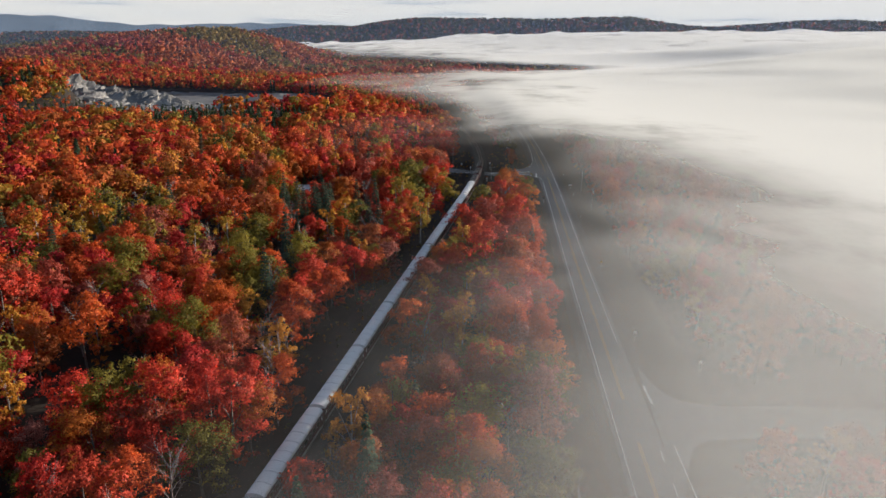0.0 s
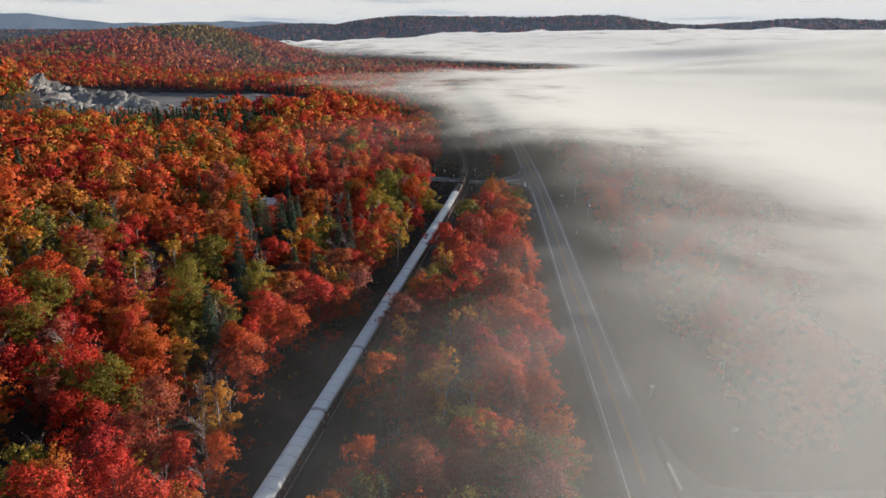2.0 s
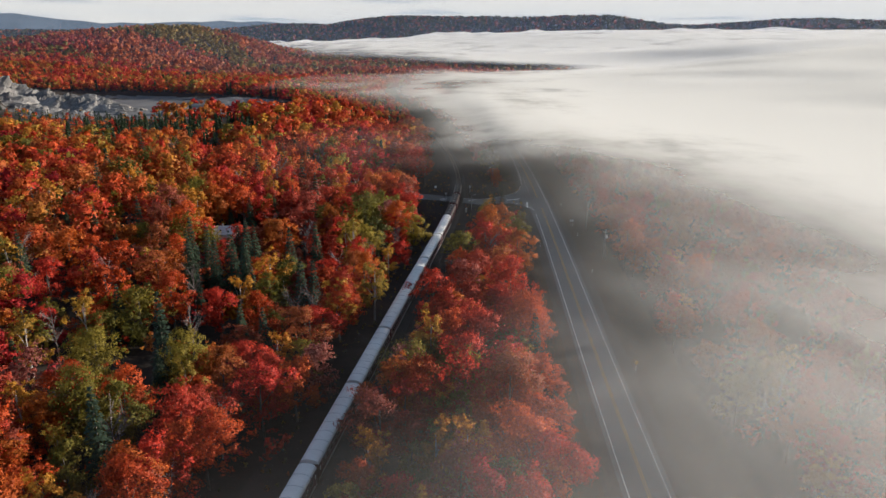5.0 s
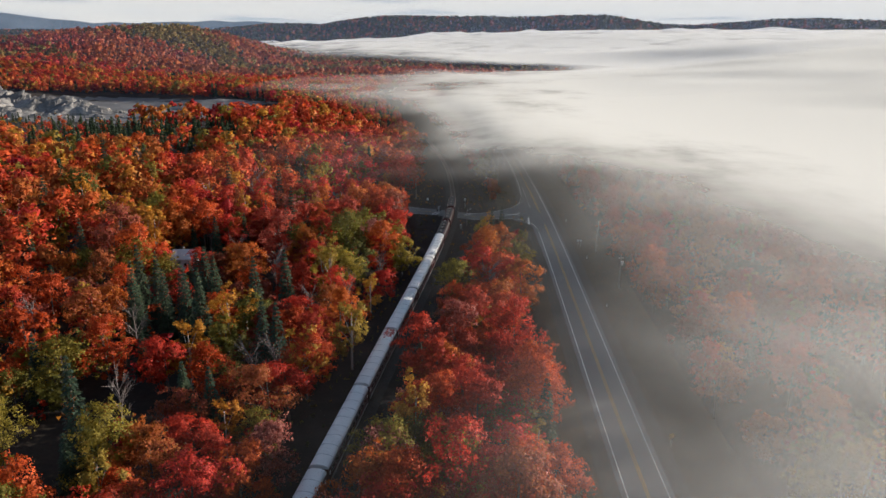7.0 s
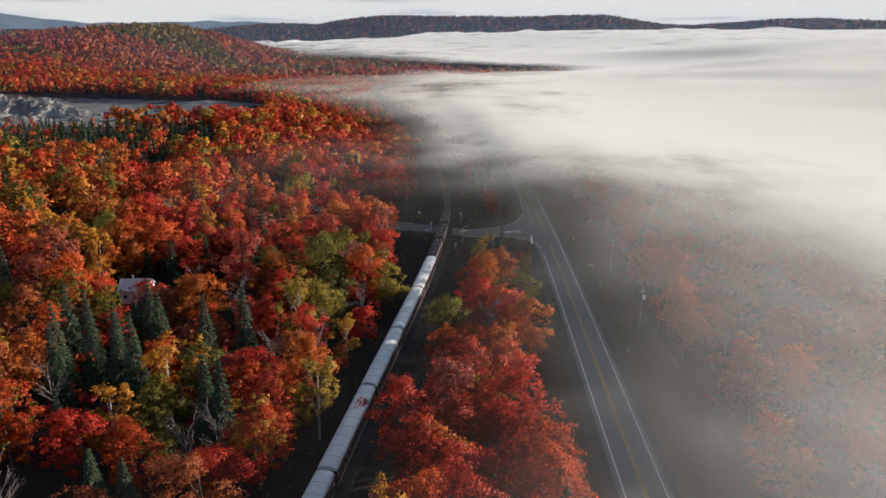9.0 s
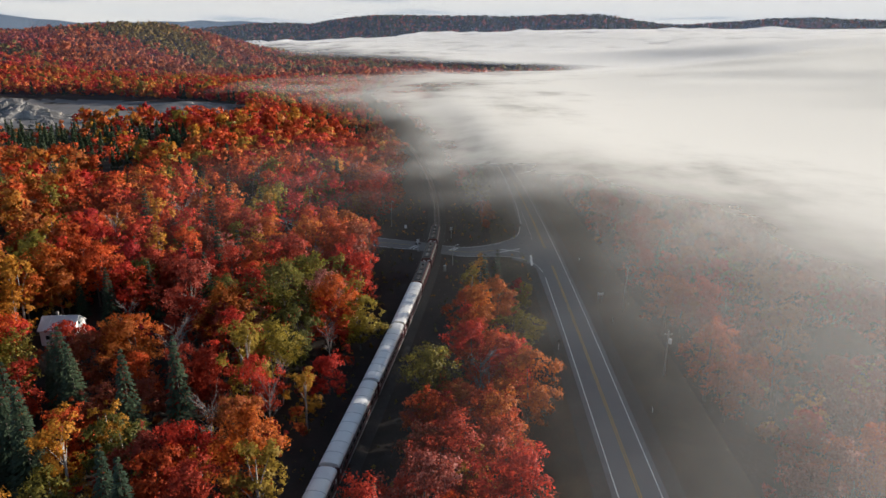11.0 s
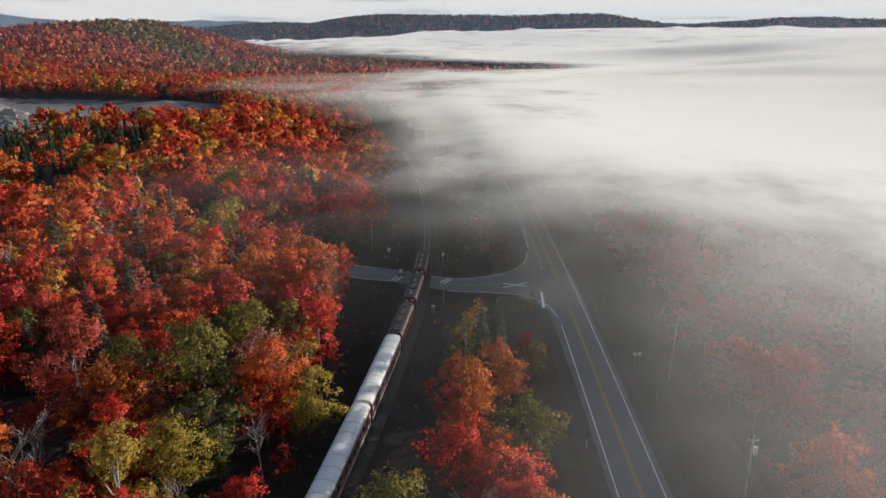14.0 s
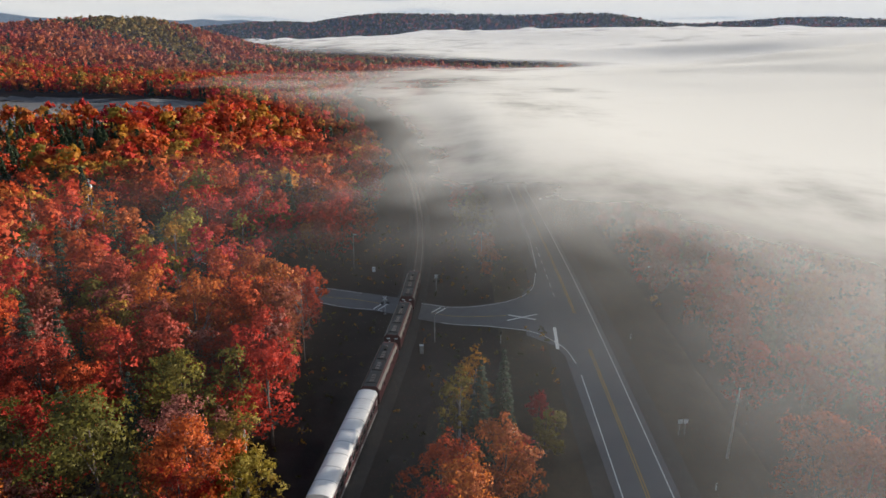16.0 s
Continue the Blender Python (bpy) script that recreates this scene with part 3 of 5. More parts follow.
def locomotive(m):
    """A streamlined diesel locomotive 18.6 m long, cab towards +y."""
    L = 9.3
    c = empty("locomotive", m, "maroon diesel locomotive with cream roof edge stripes and black roof grilles", "locomotive", "locomotives of the train")
    part("body", extruded([(-1.5, 0.95), (1.5, 0.95), (1.53, 1.4), (1.53, 3.35), (1.05, 3.98), (-1.05, 3.98), (-1.53, 3.35), (-1.53, 1.4)], -L, L - 2.6), MAROON, c)
    nose = bmesh.new()
    rows = [(L - 2.6, 1.0, 3.98, 1.0), (L - 1.9, 1.0, 3.9, 0.99), (L - 1.5, 1.0, 3.1, 0.98), (L - 0.7, 1.0, 2.8, 0.93), (L - 0.15, 1.0, 2.3, 0.75), (L, 1.05, 1.7, 0.55)]
    rings = []
    for y, z0, z1, w in rows:
        h = z1 - z0
        rings.append([nose.verts.new((x * w, y, z)) for x, z in ((-1.5, z0), (1.5, z0), (1.53, z0 + 0.3 * h), (1.53, z0 + 0.79 * h), (1.05, z1), (-1.05, z1), (-1.53, z0 + 0.79 * h), (-1.53, z0 + 0.3 * h))])
    for a, b in zip(rings, rings[1:]):
        for i in range(8):
            nose.faces.new((a[i], a[(i + 1) % 8], b[(i + 1) % 8], b[i]))
    nose.faces.new(rings[-1][::-1])
    bmesh.ops.recalc_face_normals(nose, faces=nose.faces)
    part("nose", nose, MAROON, c)
    for s in (-1, 1):
        st = bmesh.new()
        a = [st.verts.new(p) for p in ((s * 1.545, -L + 0.2, 3.0), (s * 1.545, -L + 0.2, 3.37), (s * 1.30, -L + 0.2, 3.69), (s * 1.545, L - 2.7, 3.0), (s * 1.545, L - 2.7, 3.37), (s * 1.30, L - 2.7, 3.69))]
        st.faces.new((a[0], a[1], a[4], a[3]))
        st.faces.new((a[1], a[2], a[5], a[4]))
        part("roof_stripe", st, CREAM, c, "cream stripe along the roof edge")
        for y in (-6.4, -3.4, 0.4, 3.4):
            part("side_grille", boxed(s * 1.555 - 0.02, y - 0.6, 2.95, s * 1.555 + 0.02, y + 0.6, 3.3, bevel=0.01), BLACK, c)
        for y in (-5.0, -1.0, 2.5):
            part("porthole", boxed(s * 1.54 - 0.015, y - 0.3, 2.0, s * 1.54 + 0.015, y + 0.3, 2.6, bevel=0.01), GLASS, c)
        part("cab_window", boxed(s * 1.545 - 0.015, L - 3.7, 2.45, s * 1.545 + 0.015, L - 2.75, 3.05, bevel=0.01), GLASS, c)
        part("windscreen", boxed(s * 0.62 - 0.42, L - 1.84, 3.16, s * 0.62 + 0.42, L - 1.7, 3.72, bevel=0.01), GLASS, c)
        part("tail_lamp", boxed(s * 0.72 - 0.3, -L - 0.05, 3.1, s * 0.72 + 0.3, -L + 0.02, 3.3), WHITE_PAINT, c)
        part("fuel_skirt", boxed(s * 1.42 - 0.04, -3.0, 0.4, s * 1.42 + 0.04, 3.0, 1.0, bevel=0.02), BLACK, c)
    for y0, y1 in ((-8.2, -4.6), (-3.9, -0.6), (0.2, 3.0)):
        g = part("roof_grille", boxed(-0.82, y0, 3.96, 0.82, y1, 4.12, bevel=0.04), BLACK, c, "black roof grille")
        for k in range(int((y1 - y0) / 0.9)):
            y = y0 + 0.5 + k * 0.9
            part("fan", tube(bmesh.new(), (0, y, 4.1), (0, y, 4.2), 0.38, n=14), RAIL, g)
    part("roof", boxed(-1.04, -L + 0.1, 3.93, 1.04, L - 2.7, 4.0, bevel=0.02), BLACK, c, "sooty black roof")
    part("exhaust", boxed(-0.25, 3.6, 3.96, 0.25, 4.3, 4.3, bevel=0.03), BLACK, c)
    part("horn", boxed(-0.2, 4.8, 3.96, 0.2, 5.2, 4.2, bevel=0.03), RAIL, c)
    part("headlight", tube(bmesh.new(), (0, L - 1.85, 3.85), (0, L - 1.72, 3.85), 0.16, n=12), WHITE_PAINT, c)
    part("fuel_tank", boxed(-1.2, -2.8, 0.4, 1.2, 2.8, 0.98, bevel=0.1), BLACK, c)
    for s in (-1, 1):
        bogie(c, s * 5.9)
        part("coupler", boxed(-0.15, s * (L + 0.2) - 0.3, 0.7, 0.15, s * (L + 0.2) + 0.3, 0.95), BLACK, c)
    return c


def on_track(y):
    p, a = track_point(y)
    return pose(*p, RAIL_Z, 0, 0, a)


FRONT = 24.0
loco = locomotive(on_track(FRONT - 9.4))
for k in (1, 2):
    copy_thing(loco, on_track(FRONT - 9.4 - 19.6 * k))
first = coach(on_track(FRONT - 59.2 - 13.0))
for k in range(1, 10):
    copy_thing(first, on_track(FRONT - 59.2 - 13.0 - 26.5 * k))


# ---- trees ----
RNG = np.random.default_rng(11)


def sprays(centres, normals, size, rng):
    """Leaf sprays: small three-cornered tufts at centres, turned along normals."""
    n = len(centres)
    t = np.cross(normals, rng.normal(size=(n, 3)))
    t /= np.maximum(np.linalg.norm(t, axis=1, keepdims=True), 1e-6)
    b = np.cross(normals, t)
    s = (size * rng.uniform(0.6, 1.35, n))[:, None]
    k = s * rng.uniform(0.6, 1.0, n)[:, None]
    v = np.stack([centres - t * s * 0.55 - b * k * 0.35, centres + t * s * 0.55 - b * k * 0.35, centres + b * k * 0.7], 1)
    v += rng.normal(scale=0.10, size=v.shape) * s[:, None, :]
    f = np.arange(n)[:, None] * 3 + (0, 1, 2)
    return v.reshape(-1, 3), f


def crown_arrays(rng, height, width, lobes, count, size, base=0.24, spiky=0.16, clumps=0, puff=1.0):
    """A broadleaf crown: lobes round a leaning axis, each set with leafy clumps and gaps between them. Gives corners, faces, lobe centres and the way each tuft faces."""
    cs, rs = [], []
    lean = rng.normal(scale=0.06, size=2) * width
    for k in range(lobes):
        a, h = rng.uniform(0, 2 * math.pi), rng.uniform(0, 1) ** 0.8
        reach = width * 0.5 * math.sin(math.pi * (0.2 + 0.72 * h)) * rng.uniform(0.3, 0.95)
        cs.append((reach * math.cos(a) + lean[0] * h, reach * math.sin(a) + lean[1] * h, height * (base + (0.90 - base) * h)))
        rs.append(width * rng.uniform(0.11, 0.23))
    cs.append((lean[0], lean[1], height * 0.87))
    rs.append(width * 0.15)
    cs, rs = np.array(cs), np.array(rs)
    clumps = clumps or max(lobes * 3, count // 34)
    own = rng.choice(len(cs), clumps, p=rs ** 2 / np.sum(rs ** 2))
    d = rng.normal(size=(clumps, 3))
    d[:, 2] = d[:, 2] * 0.95 + 0.28
    d /= np.linalg.norm(d, axis=1, keepdims=True)
    far = rng.uniform(0.5, 1.0, clumps) ** 0.5 + (rng.uniform(size=clumps) < spiky) * rng.uniform(0.1, 0.55, clumps)
    mid = cs[own] + d * (rs[own] * far)[:, None] * np.array((1, 1, 1.05))
    girth = puff * width * rng.uniform(0.045, 0.095, clumps)
    pick = rng.choice(clumps, count, p=girth ** 1.6 / np.sum(girth ** 1.6))
    e = rng.normal(size=(count, 3))
    e[:, 2] += 0.2
    e /= np.linalg.norm(e, axis=1, keepdims=True)
    p = mid[pick] + e * (girth[pick] * rng.uniform(0.25, 1.15, count))[:, None] * np.array((1.15, 1.15, 0.75))
    nr = 0.5 * d[pick] + 0.6 * e + rng.normal(scale=0.45, size=e.shape)
    nr /= np.linalg.norm(nr, axis=1, keepdims=True)
    out = p - np.array((0, 0, height * 0.5))
    out /= np.maximum(np.linalg.norm(out, axis=1, keepdims=True), 1e-6)
    way = 0.6 * d[pick] + 0.35 * e + 0.45 * puff ** 2 * out + rng.normal(scale=0.2, size=e.shape)
    way /= np.linalg.norm(way, axis=1, keepdims=True)
    v, f = sprays(p, nr, size, rng)
    return v, f, cs, np.repeat(way, 3, axis=0)


def limbs(bm, rng, height, ends, r):
    """A tapered, slightly crooked trunk and limbs to the ends."""
    top = Vector((rng.uniform(-0.3, 0.3), rng.uniform(-0.3, 0.3), height * 0.8))
    mid = Vector((rng.uniform(-0.3, 0.3), rng.uniform(-0.3, 0.3), height * 0.4))
    tube(bm, (0, 0, -0.6), mid, r, r * 0.72, 6)
    tube(bm, mid, top, r * 0.72, r * 0.25, 5)
    for e in ends:
        e = Vector(e)
        h = min(max(e.z * 0.62, height * 0.22), height * 0.7)
        s = mid * (h / mid.z) if h < mid.z else mid.lerp(top, (h - mid.z) / (top.z - mid.z))
        k = s.lerp(e, 0.55) + Vector((0, 0, 0.25))
        tube(bm, s, k, r * 0.34, r * 0.2, 4)
        tube(bm, k, e, r * 0.2, r * 0.06, 3)
    return bm


def mesh_from(bm, name, mat):
    me = bpy.data.meshes.new(name)
    bm.to_mesh(me)
    bm.free()
    me.materials.append(mat)
    return me


def broadleaf(seed, height, width, lobes, count, size, mat, bark):
    """A tree in three grades, for near, middle and far: (crown, trunk, lighter crowns)."""
    crowns, ends = [], None
    for share, grow in ((1.0, 1.0), (0.5, 1.38), (0.2, 2.1)):
        v, f, cs, way = crown_arrays(np.random.default_rng(seed), height, width, lobes, int(count * share), size * grow, clumps=int(count / 36))
        ends = cs if ends is None else ends
        crowns.append(fast_mesh("crown", v, f, mat, True, normals=way))
    rng = np.random.default_rng(seed)
    return crowns[0], mesh_from(limbs(bmesh.new(), rng, height, ends[:6], 0.17 + height * 0.006), "trunk", bark), crowns[1:]


def spruce(seed, height, width, count, mat):
    rng = np.random.default_rng(seed)
    tier = height * 0.052
    h = rng.uniform(0, 1, count) ** 1.25
    z = height * (0.10 + 0.90 * h)
    z = np.round(z / tier) * tier + rng.uniform(-0.25, 0.25, count) * tier
    a = rng.uniform(0, 2 * math.pi, count)
    r = width * 0.5 * np.clip(1 - z / height, 0.0, 1) ** 0.85 * rng.uniform(0.35, 1.05, count) + 0.06
    p = np.column_stack([r * np.cos(a), r * np.sin(a), z - 0.28 * r])
    nr = np.column_stack([0.35 * np.cos(a), 0.35 * np.sin(a), np.ones(count)]) + rng.normal(scale=0.25, size=(count, 3))
    nr /= np.linalg.norm(nr, axis=1, keepdims=True)
    t = np.column_stack([np.cos(a), np.sin(a), np.full(count, -0.35)])
    s = (0.30 + 0.36 * (1 - h))[:, None] * rng.uniform(0.7, 1.3, count)[:, None]
    b = np.cross(nr, t)
    v = np.stack([p - b * s * 0.42, p + t * s, p + b * s * 0.42], 1).reshape(-1, 3)
    i = np.arange(count)[:, None] * 3
    return fast_mesh("crown", v, i + (0, 1, 2), mat), mesh_from(tube(bmesh.new(), (0, 0, -0.6), (0, 0, height * 0.97), 0.2, 0.02, 7), "trunk", BARK), None


def bare(seed, height, mat):
    """A leafless tree: a forking trunk, limbs and many fine upright twigs."""
    rng = np.random.default_rng(seed)
    bm = bmesh.new()
    top = Vector((rng.uniform(-0.8, 0.8), rng.uniform(-0.8, 0.8), height * 0.78))
    tube(bm, (0, 0, -0.6), top, 0.15, 0.05, 6)
    for k in range(17):
        s = top * rng.uniform(0.40, 1.0)
        a, l = rng.uniform(0, 2 * math.pi), height * rng.uniform(0.13, 0.27)
        e = s + Vector((math.cos(a) * l * 0.55, math.sin(a) * l * 0.55, l * 0.8))
        tube(bm, s, e, 0.055, 0.022, 4)
        for j in range(9):
            q = s.lerp(e, rng.uniform(0.35, 1.0))
            w = Vector(rng.normal(size=3) * 0.6) + Vector((math.cos(a), math.sin(a), 1.3))
            tube(bm, q, q + w * l * rng.uniform(0.18, 0.34), 0.024, 0.010, 3)
    return mesh_from(bm, "trunk", mat)


# the rim of the fog, as x along y
FOG_Y = [-480, -300, -190, -100, -20, 60, 150, 230, 320, 430, 540, 640, 760, 880, 1000, 1250, 1500, 1900, 2400]
FOG_X = [104, 98, 92, 90, 76, 52, 26, 4, -8, -12, -16, 25, 130, 140, -30, -290, -560, -880, -1150]
fog_edge = smooth_line(FOG_Y, FOG_X)


# where woods stand: True at places that carry trees
def wooded(x, y):
    tx, rx = track_x(y), road_x(y)
    ok = np.ones(np.shape(x), bool)
    west = x < tx
    ok &= ~((x > tx - np.interp(y, [-60, -35], [7.6, 14.5]) - 1.5 * wave(x, y, 9, 2)) & (x < tx + np.interp(y, [-110, -62], [10.5, 15.0])) & (y < 600))
    sy = side_y(x)
    ok &= ~((x < -14) & (np.abs(y - sy) < np.where(x > -75, 14, 7)) & (x > -200))
    ok &= ~((x > tx) & (x < -10) & (y > -31 + 0.25 * (x + 25)) & (y < 52))
    ok &= ~((x < tx) & (x > -80) & (y > 0) & (y < 40))
    ok &= ~((x > rx - np.interp(y, [-140, -80], [14.0, 16.5])) & (x < rx + 18 + 3 * wave(x, y, 14, 6)))
    ok &= ~((x > 0) & (x < 75) & (np.abs(y + 239) < 14))
    ok &= ~(wave(x, y, 8.5, 5.0) > 0.66)
    ok &= ~(quarry(x, y) > 0.02)
    ok &= ~((np.hypot((x + 118) / 1.0, (y + 72) / 1.0) < 8.5))
    ok &= ~(np.hypot((x + 103) / 9, (y + 63) / 7) < 1)
    ok &= ~((np.hypot((x + 107) / 11, (y + 247) / 12) < 1))
    ok &= ~(np.hypot((x + 97) / 9, (y + 146) / 6) < 1)
    ok &= ~(np.hypot((x + 182) / 26, (y - 52) / 12) < 1)
    return ok


def scatter(x0, x1, y0, y1, gap, rng):
    gx, gy = np.meshgrid(np.arange(x0, x1, gap), np.arange(y0, y1, gap))
    x = gx.ravel() + rng.uniform(-0.46, 0.46, gx.size) * gap
    y = gy.ravel() + rng.uniform(-0.46, 0.46, gx.size) * gap
    return x, y


def in_view(x, y, margin=0.0):
    """The stretch of land that the flight looks over."""
    return (x > -34 - margin - 0.86 * (y + 372)) & (x < -10 + margin + 0.66 * (y + 372)) & (y > -322 - margin)


KINDS = {}


def add_kind(key, label, category, protos, group):
    KINDS[key] = (label, category, protos, group)


add_kind("red_maple", "red maple tree in full autumn leaf", "tree",
         [broadleaf(s, h, w, 16, 6000, 0.30, LEAF_RED, BARK) for s, h, w in ((1, 14.5, 10.6), (2, 16, 11.8), (3, 13, 10.0), (4, 15, 10.4))], "trees of the woods")
add_kind("orange_maple", "orange maple tree in autumn leaf", "tree",
         [broadleaf(s, h, w, 16, 6000, 0.30, LEAF_ORANGE, BARK) for s, h, w in ((5, 14.5, 11.0), (6, 16, 11.4), (7, 13, 10.4))], "trees of the woods")
add_kind("yellow_birch", "yellow-leaved birch tree in autumn", "tree",
         [broadleaf(s, h, w, 13, 3800, 0.31, LEAF_YELLOW, PALE_BARK) for s, h, w in ((8, 14, 8.2), (9, 15.5, 8.4))], "trees of the woods")
add_kind("green_tree", "olive green broadleaf tree with a dense crown", "tree",
         [broadleaf(s, h, w, 18, 6000, 0.30, LEAF_GREEN, BARK) for s, h, w in ((10, 14, 12.5), (11, 12.5, 9.6))], "trees of the woods")
add_kind("spruce", "dark green spruce with drooping tiers", "conifer",
         [spruce(s, h, w, 1700, LEAF_SPRUCE) for s, h, w in ((12, 16, 5.2), (13, 13, 4.6), (14, 18.5, 5.6))], "trees of the woods")
add_kind("bare_tree", "leafless grey tree with fine branches", "tree",
         [(None, bare(s, h, TWIGS), None) for s, h in ((15, 13.5), (16, 15.5), (17, 12.0))], "trees of the woods")


def plant(key, x, y, scale, turn, proto=None):
    label, category, protos, group = KINDS[key]
    crown, trunk, light = protos[int(RNG.integers(len(protos))) if proto is None else proto]
    if light:
        far = max(abs(x + 50) - 45, 0) + max(y + 60, 0) + (15 if x > 2 else 0)
        crown = crown if far < 12 else light[0] if far < 55 else light[1]
    s = scale
    z = float(ground_z(x, y))
    e = empty(key, Matrix.LocRotScale((x, y, z), Euler((0, 0, turn)), (s, s, s * RNG.uniform(0.92, 1.12))), label, category, group)
    part("trunk", trunk, BARK, e)
    if crown:
        part("crown", crown, BARK, e)


def woods_mesh(name, x, y, scale, tint, label, lobes, count, size, seed, variants=9, mat=None):
    """One mesh of many small trees: crowns alone, the trunks hidden under them."""
    rng = np.random.default_rng(seed)
    protos = [crown_arrays(np.random.default_rng(seed + 50 + k), 1.0, 0.78, lobes, count, size, 0.28, 0.12, max(lobes * 3, count // 7), 1.6) for k in range(variants)]
    cone = []
    for k in range(3):
        n = count
        h = rng.uniform(0, 1, n) ** 1.2
        a = rng.uniform(0, 2 * math.pi, n)
        r = 0.17 * (1 - h) * rng.uniform(0.5, 1.1, n) + 0.01
        p = np.column_stack([r * np.cos(a), r * np.sin(a), 0.12 + 0.88 * h])
        nr = np.column_stack([np.cos(a), np.sin(a), np.full(n, 0.7)]) + rng.normal(scale=0.3, size=(n, 3))
        nr /= np.linalg.norm(nr, axis=1, keepdims=True)
        v, f = sprays(p, nr, size * 0.85, rng)
        cone.append((v, f, None, np.repeat(nr, 3, axis=0)))
    z = ground_z(x, y)
    V, F, T, N, base = [], [], [], [], 0
    for i in range(len(x)):
        v, f, _, q = cone[int(rng.integers(3))] if tint[i] > 0.95 else protos[int(rng.integers(variants))]
        a, s = rng.uniform(0, 2 * math.pi), scale[i]
        c, d = math.cos(a) * s, math.sin(a) * s
        w = np.column_stack([v[:, 0] * c - v[:, 1] * d + x[i], v[:, 0] * d + v[:, 1] * c + y[i], v[:, 2] * s * 0.97 + z[i]])
        V.append(w)
        c, d = math.cos(a), math.sin(a)
        N.append(np.column_stack([q[:, 0] * c - q[:, 1] * d, q[:, 0] * d + q[:, 1] * c, q[:, 2]]))
        F.append(f + base)
        T.append(np.full(len(v), tint[i]))
        base += len(v)
    me = fast_mesh(name, np.concatenate(V), np.concatenate(F), mat or WOODS, True, normals=np.concatenate(N), tint=np.concatenate(T))
    return tagged(new(name, me), label, "forest", kind="stuff")


def tints(x, y, rng, spread=0.25, reach=1.0):
    """A tree's place on the scale of leaf colours; neighbours tend to be alike."""
    g = 0.43 + 0.08 * step(-90, -190, y) + 0.20 * wave(x, y, 45 * reach, 7.0) + 0.12 * wave(x, y, 16 * reach, 8.0) + rng.normal(scale=spread, size=len(x))
    g = np.abs(g)
    g = np.where(g > 0.88, 0.55 - 0.3 * (g - 0.88), g)
    conifer = rng.uniform(size=len(x)) < 0.06 + 0.16 * (wave(x, y, 60, 9.0) > 0.45)
    conifer |= (np.hypot((x + 238) / 62, (y - 128) / 66) < 1) & (rng.uniform(size=len(x)) < 0.62)
    return np.where(conifer, 1.0, g)


# trees that stand out, one by one: kind, prototype, scale and places
SINGLE = []


def single(key, proto, scale, *places):
    for px, py in places:
        SINGLE.append((px, py, 5.0 * scale))
        plant(key, px, py, scale, RNG.uniform(0, 6.28), proto)


single("green_tree", 0, 1.35, (-73, -66))
single("green_tree", 0, 1.0, (-70, -84), (-71, -48), (-106, -170), (-38.3, -96), (-30, -258), (-20, -273))
single("green_tree", 1, 1.05, (-90, -189), (-24, -76), (-45, -251), (-56.5, -66), (-85, -129), (-82, -117), (-67, -76))
single("red_maple", 1, 1.0, (-60, -44), (-66, -59), (-43, -136), (-34, -151), (-69, -181))
single("red_maple", 2, 0.95, (-109, -83), (-121, -85), (-78, -122), (-93, -140))
single("red_maple", 3, 1.05, (-32, -84), (-90, 7), (-78, -253))
single("orange_maple", 2, 1.0, (-36.5, -115), (-27, -61), (-31, -132))
single("orange_maple", 1, 0.8, (-34.2, -62))
single("orange_maple", 1, 1.0, (-67, -24), (-68, -153), (-65, -139), (-46, -182), (-73, -196), (-80, -278))
single("orange_maple", 2, 0.34, (-30, 27))
single("orange_maple", 0, 1.0, (-22.5, -100), (-105, -140), (-82, -145), (-77, -211), (-75, -199), (-67, -112))
single("yellow_birch", 0, 1.15, (-90, -136), (-101, 6), (-65, -139), (-59, -126), (-32, -200), (-50, -262))
single("yellow_birch", 1, 0.72, (-31, -37), (-33, -42))
single("green_tree", 1, 0.55, (-21.2, -48))
single("red_maple", 0, 0.42, (-21.8, -41), (-24.5, -51))
single("orange_maple", 2, 0.6, (-31, 41), (-29.5, 34))
single("red_maple", 0, 0.75, (-40, 92), (-43, 112), (-45, 131), (-37, 104), (-47, 152))
single("yellow_birch", 1, 0.8, (-113, -258), (-126, -76), (-108, -134), (-67, -124), (-60, -98))
single("spruce", 2, 1.0, (-91, -42), (-114.5, 15), (-241, 18))
single("spruce", 0, 0.9, (-75.6, -52), (-83, -55.5), (-30, -48), (-27, -46), (-106, -94), (-114, -62))
single("spruce", 2, 0.95, (-108, -122), (-104, -116), (-101, -113), (-98, -118), (-109, -109), (-137, -93), (-76, -131))
single("spruce", 0, 1.1, (-112, -115), (-94, -120), (-102, -98), (-98, -102), (-80, -102), (-72, -134), (-115, -106))
single("bare_tree", 1, 0.95, (-71, -140), (-74, -144), (-72, -109), (-87, -89), (-105, -128), (-102, -75))
single("spruce", 1, 0.7, (-35, -49.5), (-110, -90), (-122, -60))

# the nearer woods, tree by tree
x, y = scatter(-190, 100, -318, 70, 6.9, RNG)
xs, ys = scatter(-135, 2, -318, -10, 8.6, RNG)
keep = ((xs < track_x(ys) - 9) & (ys > -70)) | ((xs > track_x(ys) + 9.5) & (xs < road_x(ys) - 10))
x, y = np.append(x, xs[keep]), np.append(y, ys[keep])
keep = wooded(x, y) & in_view(x, y, 8)
for px, py, r in SINGLE:
    keep &= np.hypot(x - px, y - py) > r
keep &= (x < 4) | (RNG.uniform(size=len(x)) < 0.72)
x, y = x[keep], y[keep]
t = tints(x, y, RNG)
count = {k: 0 for k in KINDS}
rest = np.zeros(len(x), bool)
